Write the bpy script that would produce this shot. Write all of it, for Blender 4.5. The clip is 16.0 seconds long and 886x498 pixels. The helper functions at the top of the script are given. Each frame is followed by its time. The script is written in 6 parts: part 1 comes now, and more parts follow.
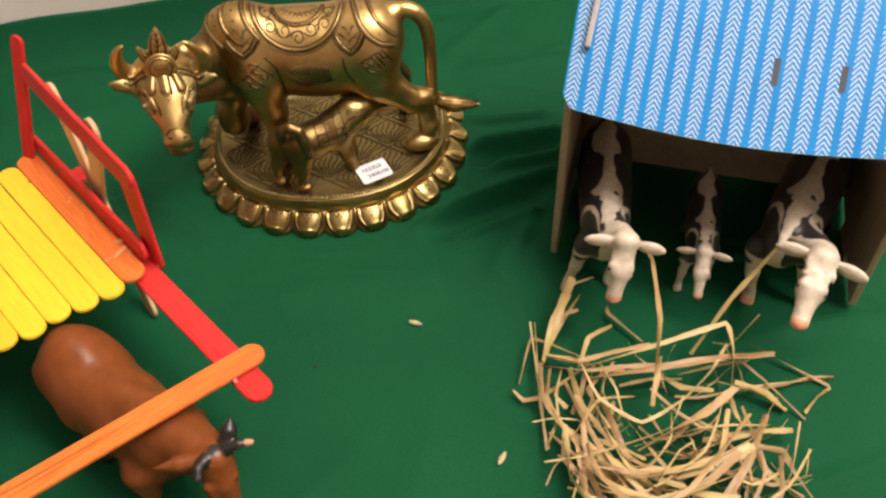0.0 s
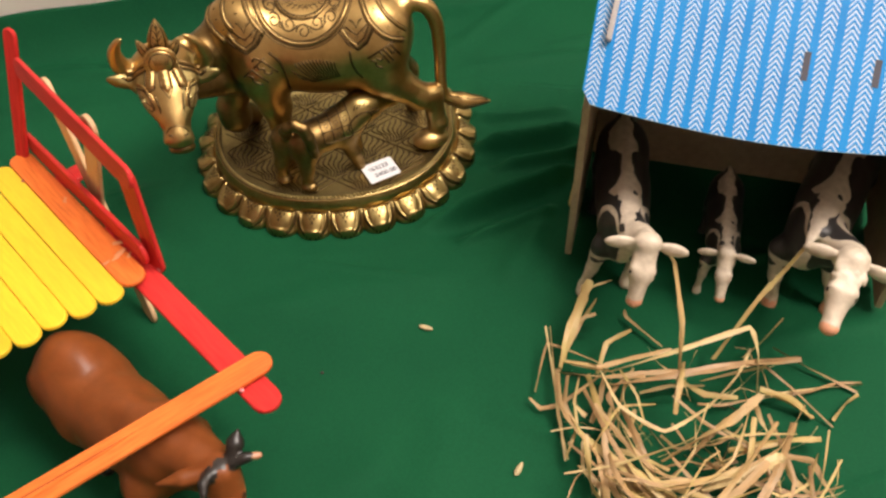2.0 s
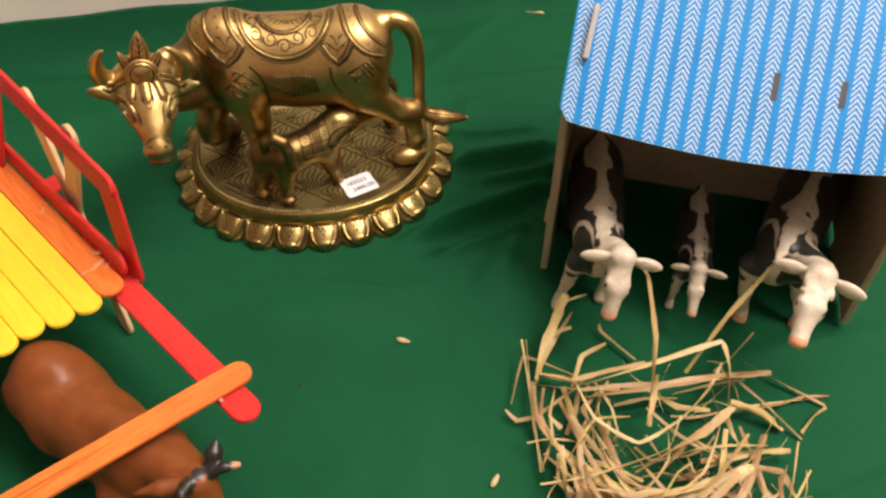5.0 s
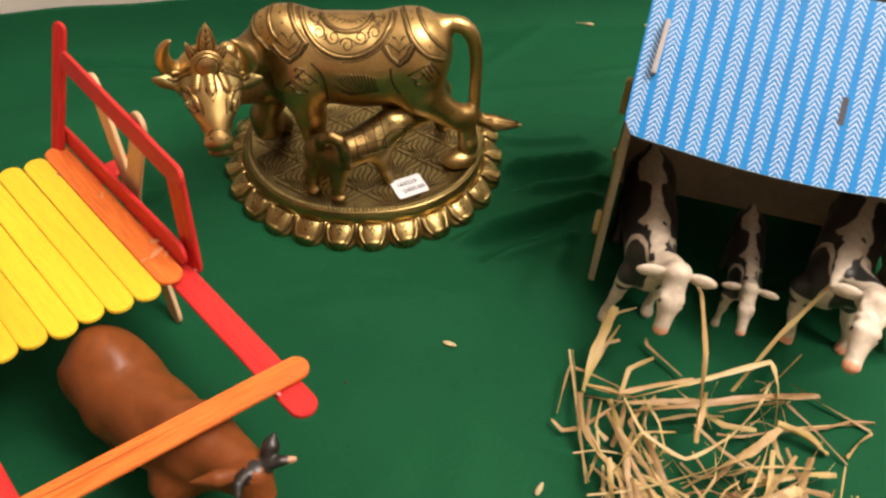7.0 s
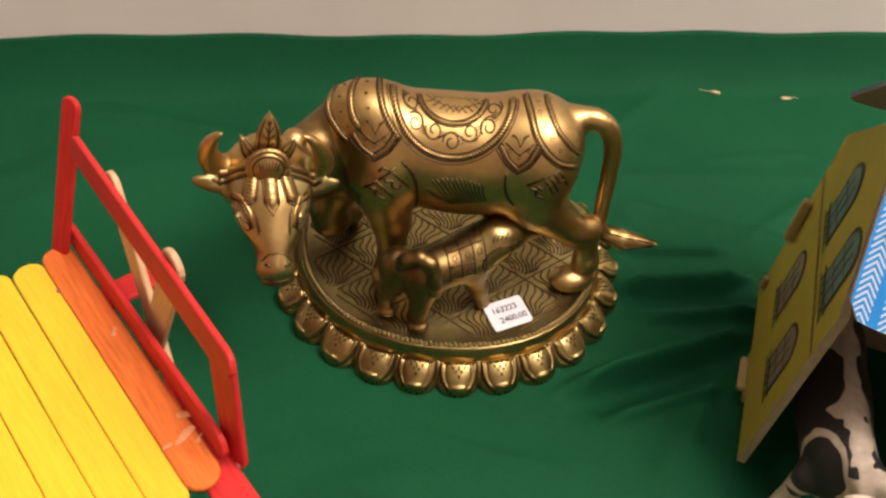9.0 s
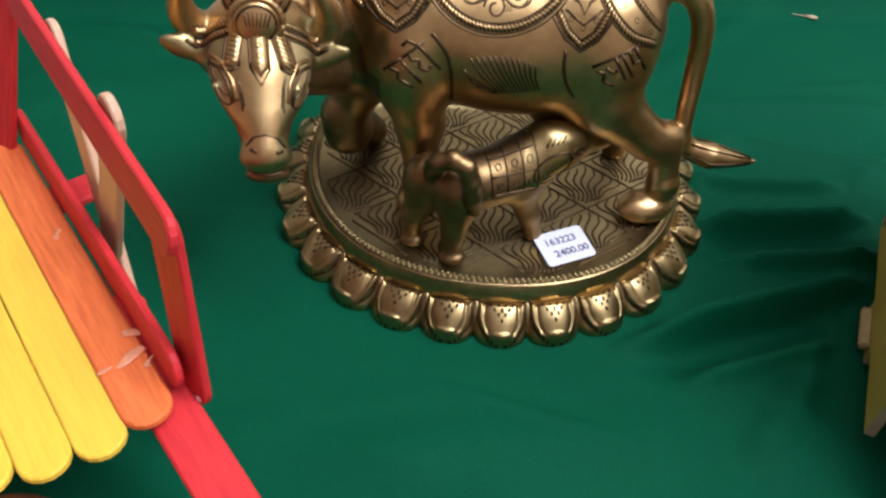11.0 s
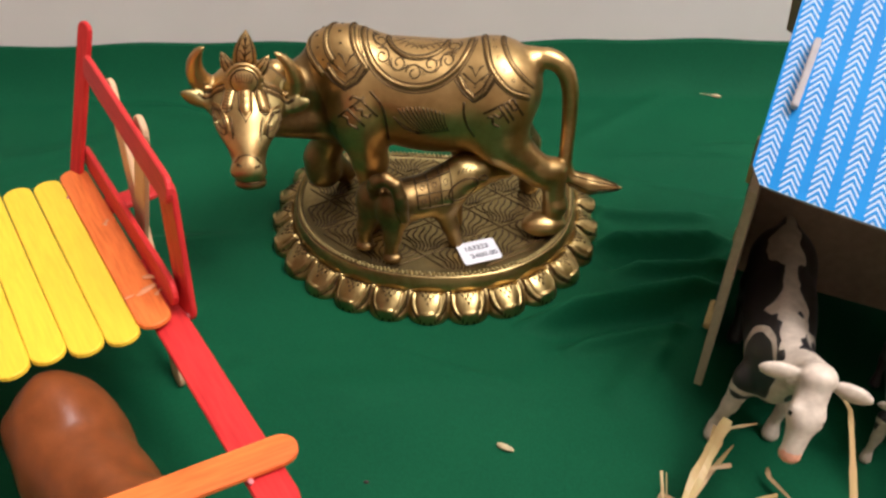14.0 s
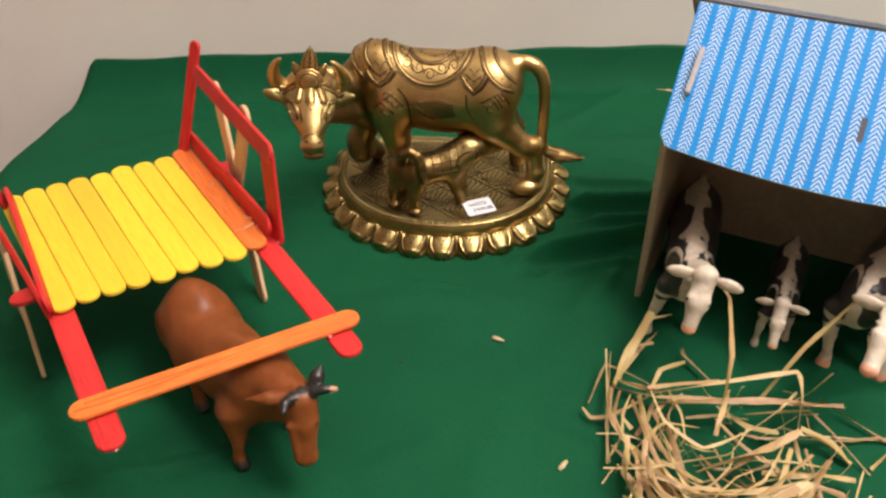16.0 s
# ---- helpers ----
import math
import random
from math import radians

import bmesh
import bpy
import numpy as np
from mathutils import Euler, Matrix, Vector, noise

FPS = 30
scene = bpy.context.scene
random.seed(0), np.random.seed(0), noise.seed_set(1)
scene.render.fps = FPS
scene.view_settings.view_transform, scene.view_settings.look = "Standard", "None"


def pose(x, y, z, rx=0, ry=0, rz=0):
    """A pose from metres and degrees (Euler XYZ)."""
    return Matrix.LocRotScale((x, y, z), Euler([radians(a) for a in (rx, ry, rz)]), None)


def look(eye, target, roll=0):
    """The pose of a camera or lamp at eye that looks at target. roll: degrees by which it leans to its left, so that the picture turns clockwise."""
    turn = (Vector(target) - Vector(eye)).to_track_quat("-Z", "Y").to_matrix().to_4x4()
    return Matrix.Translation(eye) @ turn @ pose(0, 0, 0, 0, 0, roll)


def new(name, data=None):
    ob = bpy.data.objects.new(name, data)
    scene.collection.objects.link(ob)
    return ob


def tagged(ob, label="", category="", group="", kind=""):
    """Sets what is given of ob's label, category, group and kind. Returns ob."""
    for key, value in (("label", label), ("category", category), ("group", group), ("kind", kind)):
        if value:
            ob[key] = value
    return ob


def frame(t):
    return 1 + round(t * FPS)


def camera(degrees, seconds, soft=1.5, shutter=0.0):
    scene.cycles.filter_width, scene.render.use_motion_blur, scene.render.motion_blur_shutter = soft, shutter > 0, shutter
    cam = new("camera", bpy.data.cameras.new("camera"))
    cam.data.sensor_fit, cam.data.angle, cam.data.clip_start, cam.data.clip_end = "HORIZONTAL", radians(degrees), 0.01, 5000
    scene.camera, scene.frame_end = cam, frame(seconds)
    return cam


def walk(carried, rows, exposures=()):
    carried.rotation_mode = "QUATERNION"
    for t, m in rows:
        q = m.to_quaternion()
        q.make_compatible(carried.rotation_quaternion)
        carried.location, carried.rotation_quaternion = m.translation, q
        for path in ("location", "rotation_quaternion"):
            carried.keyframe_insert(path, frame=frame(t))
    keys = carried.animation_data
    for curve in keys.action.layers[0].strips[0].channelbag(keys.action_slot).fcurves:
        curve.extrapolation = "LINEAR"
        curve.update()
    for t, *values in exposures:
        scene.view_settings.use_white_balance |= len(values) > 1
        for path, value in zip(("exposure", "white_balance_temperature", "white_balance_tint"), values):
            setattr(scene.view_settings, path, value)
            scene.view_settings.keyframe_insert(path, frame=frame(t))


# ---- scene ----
cam = camera(53.9, 16.0, 2.6)
PATH = [
    (0.0, (0.00445, 0.01911, 0.32653), (0.01468, 0.279, 0.02263), -2.834),
    (0.5, (0.00324, 0.02694, 0.32058), (0.01684, 0.28575, 0.01589), -2.596),
    (1.0, (0.00042, 0.03028, 0.31841), (0.01547, 0.28814, 0.01299), -2.585),
    (1.5, (-0.00216, 0.03154, 0.31656), (0.01254, 0.29004, 0.01167), -2.421),
    (2.0, (-0.0037, 0.03023, 0.31621), (0.01023, 0.28963, 0.01204), -2.3),
    (2.5, (-0.0066, 0.02884, 0.31738), (0.00792, 0.2888, 0.01372), -2.172),
    (3.0, (-0.00897, 0.02831, 0.31837), (0.00627, 0.29034, 0.01653), -1.799),
    (3.5, (-0.00799, 0.02732, 0.31723), (0.01045, 0.29121, 0.01719), -1.213),
    (4.0, (-0.00692, 0.02682, 0.3183), (0.01531, 0.29157, 0.01929), -0.869),
    (6.3, (-0.01155, 0.0244, 0.31448), (0.02115, 0.29029, 0.01744), 1.657),
    (6.5, (-0.01673, 0.02568, 0.31404), (0.01451, 0.29211, 0.01733), 2.024),
    (7.0, (-0.02721, 0.0266, 0.3182), (-0.00209, 0.29329, 0.02114), 2.949),
    (7.5, (-0.04089, 0.05014, 0.31523), (-0.01779, 0.314, 0.01548), 4.125),
    (8.0, (-0.05164, 0.09469, 0.30337), (-0.02682, 0.35487, 0.00056), 5.378),
    (8.5, (-0.0579, 0.11823, 0.29645), (-0.03332, 0.38041, -0.00465), 6.383),
    (9.0, (-0.06242, 0.13873, 0.28626), (-0.0387, 0.39928, -0.01632), 6.908),
    (9.5, (-0.05634, 0.1465, 0.27173), (-0.03738, 0.40249, -0.03504), 6.313),
    (9.7, (-0.0571, 0.14754, 0.26119), (-0.04029, 0.40351, -0.04572), 5.983),
    (11.8, (-0.04922, 0.15927, 0.20691), (-0.05933, 0.441, -0.07686), 3.156),
    (12.0, (-0.04741, 0.15557, 0.21065), (-0.06013, 0.44068, -0.06962), 3.031),
    (12.5, (-0.03736, 0.14204, 0.21345), (-0.05761, 0.43491, -0.05825), 2.09),
    (13.0, (-0.0268, 0.12069, 0.2177), (-0.0553, 0.41833, -0.04801), 1.467),
    (13.5, (-0.01486, 0.09505, 0.2321), (-0.04559, 0.3947, -0.03109), 0.99),
    (14.0, (-0.00429, 0.06718, 0.24975), (-0.03396, 0.37028, -0.00957), 0.184),
    (14.5, (-0.00146, 0.03162, 0.26916), (-0.03237, 0.33867, 0.01468), -0.249),
    (15.0, (0.00682, 0.00241, 0.27509), (-0.0244, 0.30889, 0.01996), -1.124),
    (15.5, (0.00902, -0.02354, 0.29191), (-0.02384, 0.28263, 0.03661), -1.15),
    (16.0, (0.00691, -0.04409, 0.3094), (-0.02754, 0.26006, 0.0519), -1.016),
]
EXPOSURES = [(0.0, 0.0, 6250, 13), (7.0, 0.0, 6400, 14), (9.0, -0.12, 6300, 18), (9.7, -0.12, 6100, 18), (11.8, -0.10, 4400, 19), (12.6, -0.08, 4830, 18), (13.4, 0.0, 5280, 16), (14.2, 0.0, 5680, 15), (16.0, 0.0, 6000, 14)]
walk(cam, [(t, look(eye, target, roll)) for t, eye, target, roll in PATH], EXPOSURES)

D = 0.1  # the plan below is written in decimetres

# ---- light ----
world = bpy.data.worlds.new("room_air")
scene.world = world
world.use_nodes = True
world.node_tree.nodes["Background"].inputs[0].default_value = (1.0, 0.86, 0.7, 1)
world.node_tree.nodes["Background"].inputs[1].default_value = 0.05


def added_lamp(name, place, radius, watts, colour):
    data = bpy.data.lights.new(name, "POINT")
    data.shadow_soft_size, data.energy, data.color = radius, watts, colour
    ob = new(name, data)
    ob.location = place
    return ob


# a tube light over the table, along the wall, and an added globe lamp further into the room
tube_light = bpy.data.lights.new("tube_light", "AREA")
tube_light.shape, tube_light.size, tube_light.size_y = "RECTANGLE", 1.2, 0.10
tube_light.energy, tube_light.color = 13.0, (1.0, 0.90, 0.785)
tube_ob = new("tube_light", tube_light)
tube_ob.matrix_basis = pose(0.62, 0.30, 1.35, 0, 0, 6.96)
# unseen lamp, added to fill the fronts and brighten the ceiling
added_lamp("added_room_lamp", (0.72, -0.08, 1.50), 0.22, 56.0, (1.0, 0.89, 0.77))


# ---- materials ----
def node_material(name):
    m = bpy.data.materials.new(name)
    m.use_nodes = True
    nt = m.node_tree
    return m, nt, nt.nodes["Principled BSDF"]


def coords(nt, scale=(1, 1, 1)):
    t = nt.nodes.new("ShaderNodeTexCoord")
    m = nt.nodes.new("ShaderNodeMapping")
    m.inputs["Scale"].default_value = scale
    nt.links.new(t.outputs["Object"], m.inputs["Vector"])
    return m.outputs["Vector"]


def noise_tex(nt, vec, scale, detail=4.0, rough=0.55):
    n = nt.nodes.new("ShaderNodeTexNoise")
    n.inputs["Scale"].default_value = scale
    n.inputs["Detail"].default_value = detail
    n.inputs["Roughness"].default_value = rough
    nt.links.new(vec, n.inputs["Vector"])
    return n.outputs["Fac"]


def ramp(nt, fac, stops):
    r = nt.nodes.new("ShaderNodeValToRGB")
    e = r.color_ramp.elements
    while len(e) < len(stops):
        e.new(0.5)
    for item, (p, c) in zip(e, stops):
        item.position = p
        item.color = (*c, 1) if len(c) == 3 else c
    nt.links.new(fac, r.inputs["Fac"])
    return r.outputs["Color"]


def mix(nt, fac, a, b, blend="MIX"):
    n = nt.nodes.new("ShaderNodeMix")
    n.data_type, n.blend_type = "RGBA", blend
    for socket, v in ((n.inputs[0], fac), (n.inputs[6], a), (n.inputs[7], b)):
        if isinstance(v, (int, float)):
            socket.default_value = v
        elif isinstance(v, tuple):
            socket.default_value = (*v, 1)
        else:
            nt.links.new(v, socket)
    return n.outputs[2]


def calc(nt, op, a, b=None, c=None):
    n = nt.nodes.new("ShaderNodeMath")
    n.operation = op
    for socket, v in zip(n.inputs, (a, b, c)):
        if v is None:
            continue
        if isinstance(v, (int, float)):
            socket.default_value = v
        else:
            nt.links.new(v, socket)
    return n.outputs[0]


def relief(nt, bsdf, height, strength=0.3, distance=0.001):
    b = nt.nodes.new("ShaderNodeBump")
    b.inputs["Strength"].default_value = strength
    b.inputs["Distance"].default_value = distance
    nt.links.new(height, b.inputs["Height"])
    nt.links.new(b.outputs["Normal"], bsdf.inputs["Normal"])


def speckled(name, colour, rough=0.6, amount=0.12, scale=60, bump=0.15, stretch=(1, 1, 1), metal=0.0, coat=0.0):
    """A surface of one colour, uneven at two scales."""
    m, nt, bsdf = node_material(name)
    vec = coords(nt, stretch)
    big, small = noise_tex(nt, vec, scale * 0.25), noise_tex(nt, vec, scale * 3)
    dark = tuple(c * (1 - 2.2 * amount) for c in colour)
    light = tuple(min(1, c * (1 + amount)) for c in colour)
    col = ramp(nt, big, [(0.3, dark), (0.7, light)])
    col = mix(nt, 0.35, col, ramp(nt, small, [(0.35, dark), (0.65, light)]))
    nt.links.new(col, bsdf.inputs["Base Color"])
    rr = calc(nt, "MULTIPLY_ADD", small, 0.25, rough - 0.12)
    nt.links.new(rr, bsdf.inputs["Roughness"])
    bsdf.inputs["Metallic"].default_value = metal
    bsdf.inputs["Coat Weight"].default_value = coat
    relief(nt, bsdf, small, bump, 0.0004)
    return m


def stick_material(name, colour, deep, stain):
    """Dyed craft stick: long grain, uneven dye, a little gloss."""
    m, nt, bsdf = node_material(name)
    info = nt.nodes.new("ShaderNodeObjectInfo")
    vec = coords(nt, (1, 0.08, 1))
    shift = nt.nodes.new("ShaderNodeVectorMath")
    shift.operation = "ADD"
    nt.links.new(vec, shift.inputs[0])
    nt.links.new(info.outputs["Random"], shift.inputs[1])
    grain = noise_tex(nt, shift.outputs[0], 900, 3)
    blot = noise_tex(nt, shift.outputs[0], 70, 3)
    col = ramp(nt, grain, [(0.3, deep), (0.62, colour)])
    col = mix(nt, ramp(nt, blot, [(0.5, (0, 0, 0)), (0.72, (0.6, 0.6, 0.6))]), col, stain)
    hue = nt.nodes.new("ShaderNodeHueSaturation")
    nt.links.new(calc(nt, "MULTIPLY_ADD", info.outputs["Random"], 0.16, 0.92), hue.inputs["Value"])
    nt.links.new(col, hue.inputs["Color"])
    nt.links.new(hue.outputs[0], bsdf.inputs["Base Color"])
    bsdf.inputs["Roughness"].default_value = 0.55
    bsdf.inputs["Specular IOR Level"].default_value = 0.25
    relief(nt, bsdf, grain, 0.25, 0.0003)
    return m


YELLOW = stick_material("yellow_dyed_wood", (0.86, 0.60, 0.03), (0.81, 0.52, 0.025), (0.74, 0.48, 0.03))
ORANGE = stick_material("orange_dyed_wood", (0.80, 0.20, 0.035), (0.62, 0.13, 0.02), (0.74, 0.10, 0.03))
ORANGE_DEEP = stick_material("raw_orange_wood", (0.42, 0.085, 0.012), (0.30, 0.055, 0.01), (0.36, 0.07, 0.012))
RED = stick_material("red_dyed_wood", (0.62, 0.032, 0.026), (0.47, 0.018, 0.018), (0.68, 0.045, 0.042))
BARE = stick_material("bare_wood", (0.72, 0.48, 0.27), (0.6, 0.36, 0.19), (0.66, 0.42, 0.24))
GLUE_CLEAR = speckled("shiny_dried_glue", (0.86, 0.36, 0.16), 0.16, 0.1, 300, 0.3)
GLUE = speckled("dried_glue", (0.72, 0.22, 0.22), 0.2, 0.1, 200, 0.2)


def cloth_material():
    m, nt, bsdf = node_material("green_cloth")
    vec = coords(nt)
    big = noise_tex(nt, vec, 9, 3)
    fine = noise_tex(nt, vec, 900, 2)
    col = ramp(nt, big, [(0.3, (0.0045, 0.061, 0.0245)), (0.7, (0.0068, 0.085, 0.0320))])
    col = mix(nt, 0.3, col, ramp(nt, fine, [(0.3, (0.0040, 0.054, 0.0215)), (0.7, (0.0075, 0.096, 0.0365))]))
    nt.links.new(col, bsdf.inputs["Base Color"])
    bsdf.inputs["Roughness"].default_value = 0.75
    bsdf.inputs["Specular IOR Level"].default_value = 0.10
    wv = nt.nodes.new("ShaderNodeTexWave")
    wv.inputs["Scale"].default_value = 700
    nt.links.new(vec, wv.inputs["Vector"])
    relief(nt, bsdf, calc(nt, "ADD", wv.outputs["Fac"], fine), 0.12, 0.0003)
    return m


CLOTH = cloth_material()
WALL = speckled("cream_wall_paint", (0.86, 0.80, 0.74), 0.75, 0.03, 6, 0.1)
# for unseen walls; its tone sets how much light bounces back
ROOM = speckled("beige_bounce_paint", (0.70, 0.62, 0.54), 0.75, 0.05, 6, 0.1)
CEILING = speckled("white_ceiling_paint", (0.86, 0.84, 0.81), 0.8, 0.03, 6, 0.1)
FLOOR = speckled("pale_floor", (0.52, 0.45, 0.39), 0.5, 0.08, 4, 0.1)
TABLE = speckled("table_board", (0.55, 0.42, 0.3), 0.5, 0.1, 12, 0.1, (1, 0.1, 1))


def brass_material(name, light, dark, rough):
    m, nt, bsdf = node_material(name)
    vec = coords(nt)
    big, fine = noise_tex(nt, vec, 26, 4), noise_tex(nt, vec, 420, 3)
    col = ramp(nt, big, [(0.32, dark), (0.62, light)])
    col = mix(nt, 0.25, col, ramp(nt, fine, [(0.35, dark), (0.6, light)]))
    tarnish = noise_tex(nt, vec, 55, 5, 0.65)
    col = mix(nt, ramp(nt, tarnish, [(0.50, (0, 0, 0)), (0.80, (0.40, 0.40, 0.40))]), col, tuple(c * k for c, k in zip(dark, (0.62, 0.50, 0.42))))
    nt.links.new(col, bsdf.inputs["Base Color"])
    bsdf.inputs["Metallic"].default_value = 1.0
    nt.links.new(calc(nt, "ADD", calc(nt, "MULTIPLY_ADD", fine, 0.12, rough), calc(nt, "MULTIPLY", tarnish, 0.10)), bsdf.inputs["Roughness"])
    relief(nt, bsdf, calc(nt, "ADD", fine, big), 0.05, 0.0005)
    return m


BRASS = brass_material("polished_brass", (0.57, 0.388, 0.155), (0.37, 0.238, 0.085), 0.245)
DULL = brass_material("dull_antique_brass", (0.43, 0.343, 0.142), (0.26, 0.202, 0.077), 0.30)
BASE_BRASS = brass_material("olive_antique_brass", (0.50, 0.375, 0.150), (0.26, 0.182, 0.065), 0.21)
# darker brown copy of the brass, for parts coloured as shaded
SHADE_BROWN = brass_material("shade_brown_brass", (0.30, 0.195, 0.073), (0.15, 0.095, 0.036), 0.30)
PATINA_SHADE = brass_material("dark_patina_shade_brass", (0.13, 0.085, 0.038), (0.06, 0.04, 0.018), 0.35)


def roof_material():
    """Blue card printed with columns of white chevrons that point to the ridge."""
    m, nt, bsdf = node_material("blue_chevron_card")
    t = nt.nodes.new("ShaderNodeTexCoord")
    sep = nt.nodes.new("ShaderNodeSeparateXYZ")
    nt.links.new(t.outputs["UV"], sep.inputs[0])
    col_w, row_h = 0.00797, 0.00212
    u = calc(nt, "DIVIDE", calc(nt, "ADD", sep.outputs[0], 0.00058), col_w)
    side = calc(nt, "ABSOLUTE", calc(nt, "SUBTRACT", calc(nt, "FRACT", u), 0.5))
    v = calc(nt, "ADD", calc(nt, "DIVIDE", sep.outputs[1], row_h), calc(nt, "MULTIPLY", side, 4.4))
    saw = calc(nt, "FRACT", v)
    stripe = calc(nt, "LESS_THAN", saw, 0.40)
    grey = calc(nt, "MULTIPLY", calc(nt, "GREATER_THAN", saw, 0.40), calc(nt, "LESS_THAN", saw, 0.55))
    inside = calc(nt, "LESS_THAN", side, 0.325)
    fac = calc(nt, "MULTIPLY", stripe, inside)
    vec = coords(nt)
    blot = noise_tex(nt, vec, 60, 3)
    blue = ramp(nt, blot, [(0.3, (0.008, 0.210, 0.58)), (0.7, (0.012, 0.255, 0.66))])
    base = mix(nt, calc(nt, "MULTIPLY", grey, inside), blue, (0.055, 0.17, 0.36))
    col = mix(nt, fac, base, (0.52, 0.64, 0.80))
    nt.links.new(col, bsdf.inputs["Base Color"])
    bsdf.inputs["Roughness"].default_value = 0.5
    bsdf.inputs["Specular IOR Level"].default_value = 0.3
    relief(nt, bsdf, noise_tex(nt, vec, 700, 2), 0.06, 0.0003)
    return m


ROOF = roof_material()
MDF = speckled("raw_fibreboard", (0.42, 0.30, 0.2), 0.8, 0.15, 90, 0.2)
MDF_PALE = speckled("pale_fibreboard_edge", (0.38, 0.31, 0.19), 0.8, 0.15, 120, 0.2)
TAB = speckled("sawn_board_tab", (0.42, 0.32, 0.12), 0.8, 0.18, 150, 0.2)
OLIVE = speckled("olive_yellow_print", (0.44, 0.37, 0.042), 0.5, 0.14, 40, 0.08)
PRINT_DARK = speckled("dark_window_print", (0.055, 0.058, 0.035), 0.5, 0.15, 60, 0.05)
PRINT_BLUE = speckled("blue_grey_window_print", (0.19, 0.28, 0.27), 0.45, 0.2, 60, 0.05)
PRINT_PINK = speckled("pinkish_window_print", (0.29, 0.22, 0.17), 0.45, 0.2, 60, 0.05)
PRINT_BROWN = speckled("brown_line_print", (0.22, 0.13, 0.035), 0.5, 0.15, 60, 0.05)
CARD_PALE = speckled("pale_grey_board", (0.46, 0.43, 0.42), 0.7, 0.1, 120, 0.15)
CARD_EDGE = speckled("grey_cut_board_edge", (0.48, 0.46, 0.46), 0.8, 0.15, 120, 0.15)
CARD_DARK = speckled("blue_grey_cut_board_edge", (0.17, 0.20, 0.25), 0.8, 0.15, 120, 0.15)
SLOT = speckled("dark_slot_board", (0.085, 0.085, 0.105), 0.8, 0.15, 90, 0.1)
PAPER = speckled("white_label_paper", (0.8, 0.8, 0.82), 0.6, 0.03, 100, 0.05)
INK = speckled("grey_ink", (0.08, 0.08, 0.1), 0.6, 0.1, 200, 0.05)
CRUMB = speckled("dark_brown_crumb", (0.035, 0.018, 0.012), 0.7, 0.2, 900, 0.3)
GRAIN = speckled("pale_grain_husk", (0.62, 0.5, 0.27), 0.6, 0.2, 900, 0.3)


def straw_material():
    m, nt, bsdf = node_material("dry_straw")
    info = nt.nodes.new("ShaderNodeObjectInfo")
    vec = coords(nt)
    n = noise_tex(nt, vec, 160, 3)
    a = ramp(nt, info.outputs["Random"], [(0.0, (0.27, 0.165, 0.075)), (0.25, (0.36, 0.235, 0.105)), (0.45, (0.52, 0.37, 0.15)), (0.7, (0.43, 0.33, 0.105)), (1.0, (0.65, 0.52, 0.26))])
    col = mix(nt, ramp(nt, n, [(0.35, (0.55, 0.55, 0.55)), (0.65, (0, 0, 0))]), a, (0.5, 0.3, 0.13))
    nt.links.new(col, bsdf.inputs["Base Color"])
    bsdf.inputs["Roughness"].default_value = 0.48
    relief(nt, bsdf, noise_tex(nt, vec, 1500, 2), 0.3, 0.0002)
    return m


STRAW = straw_material()


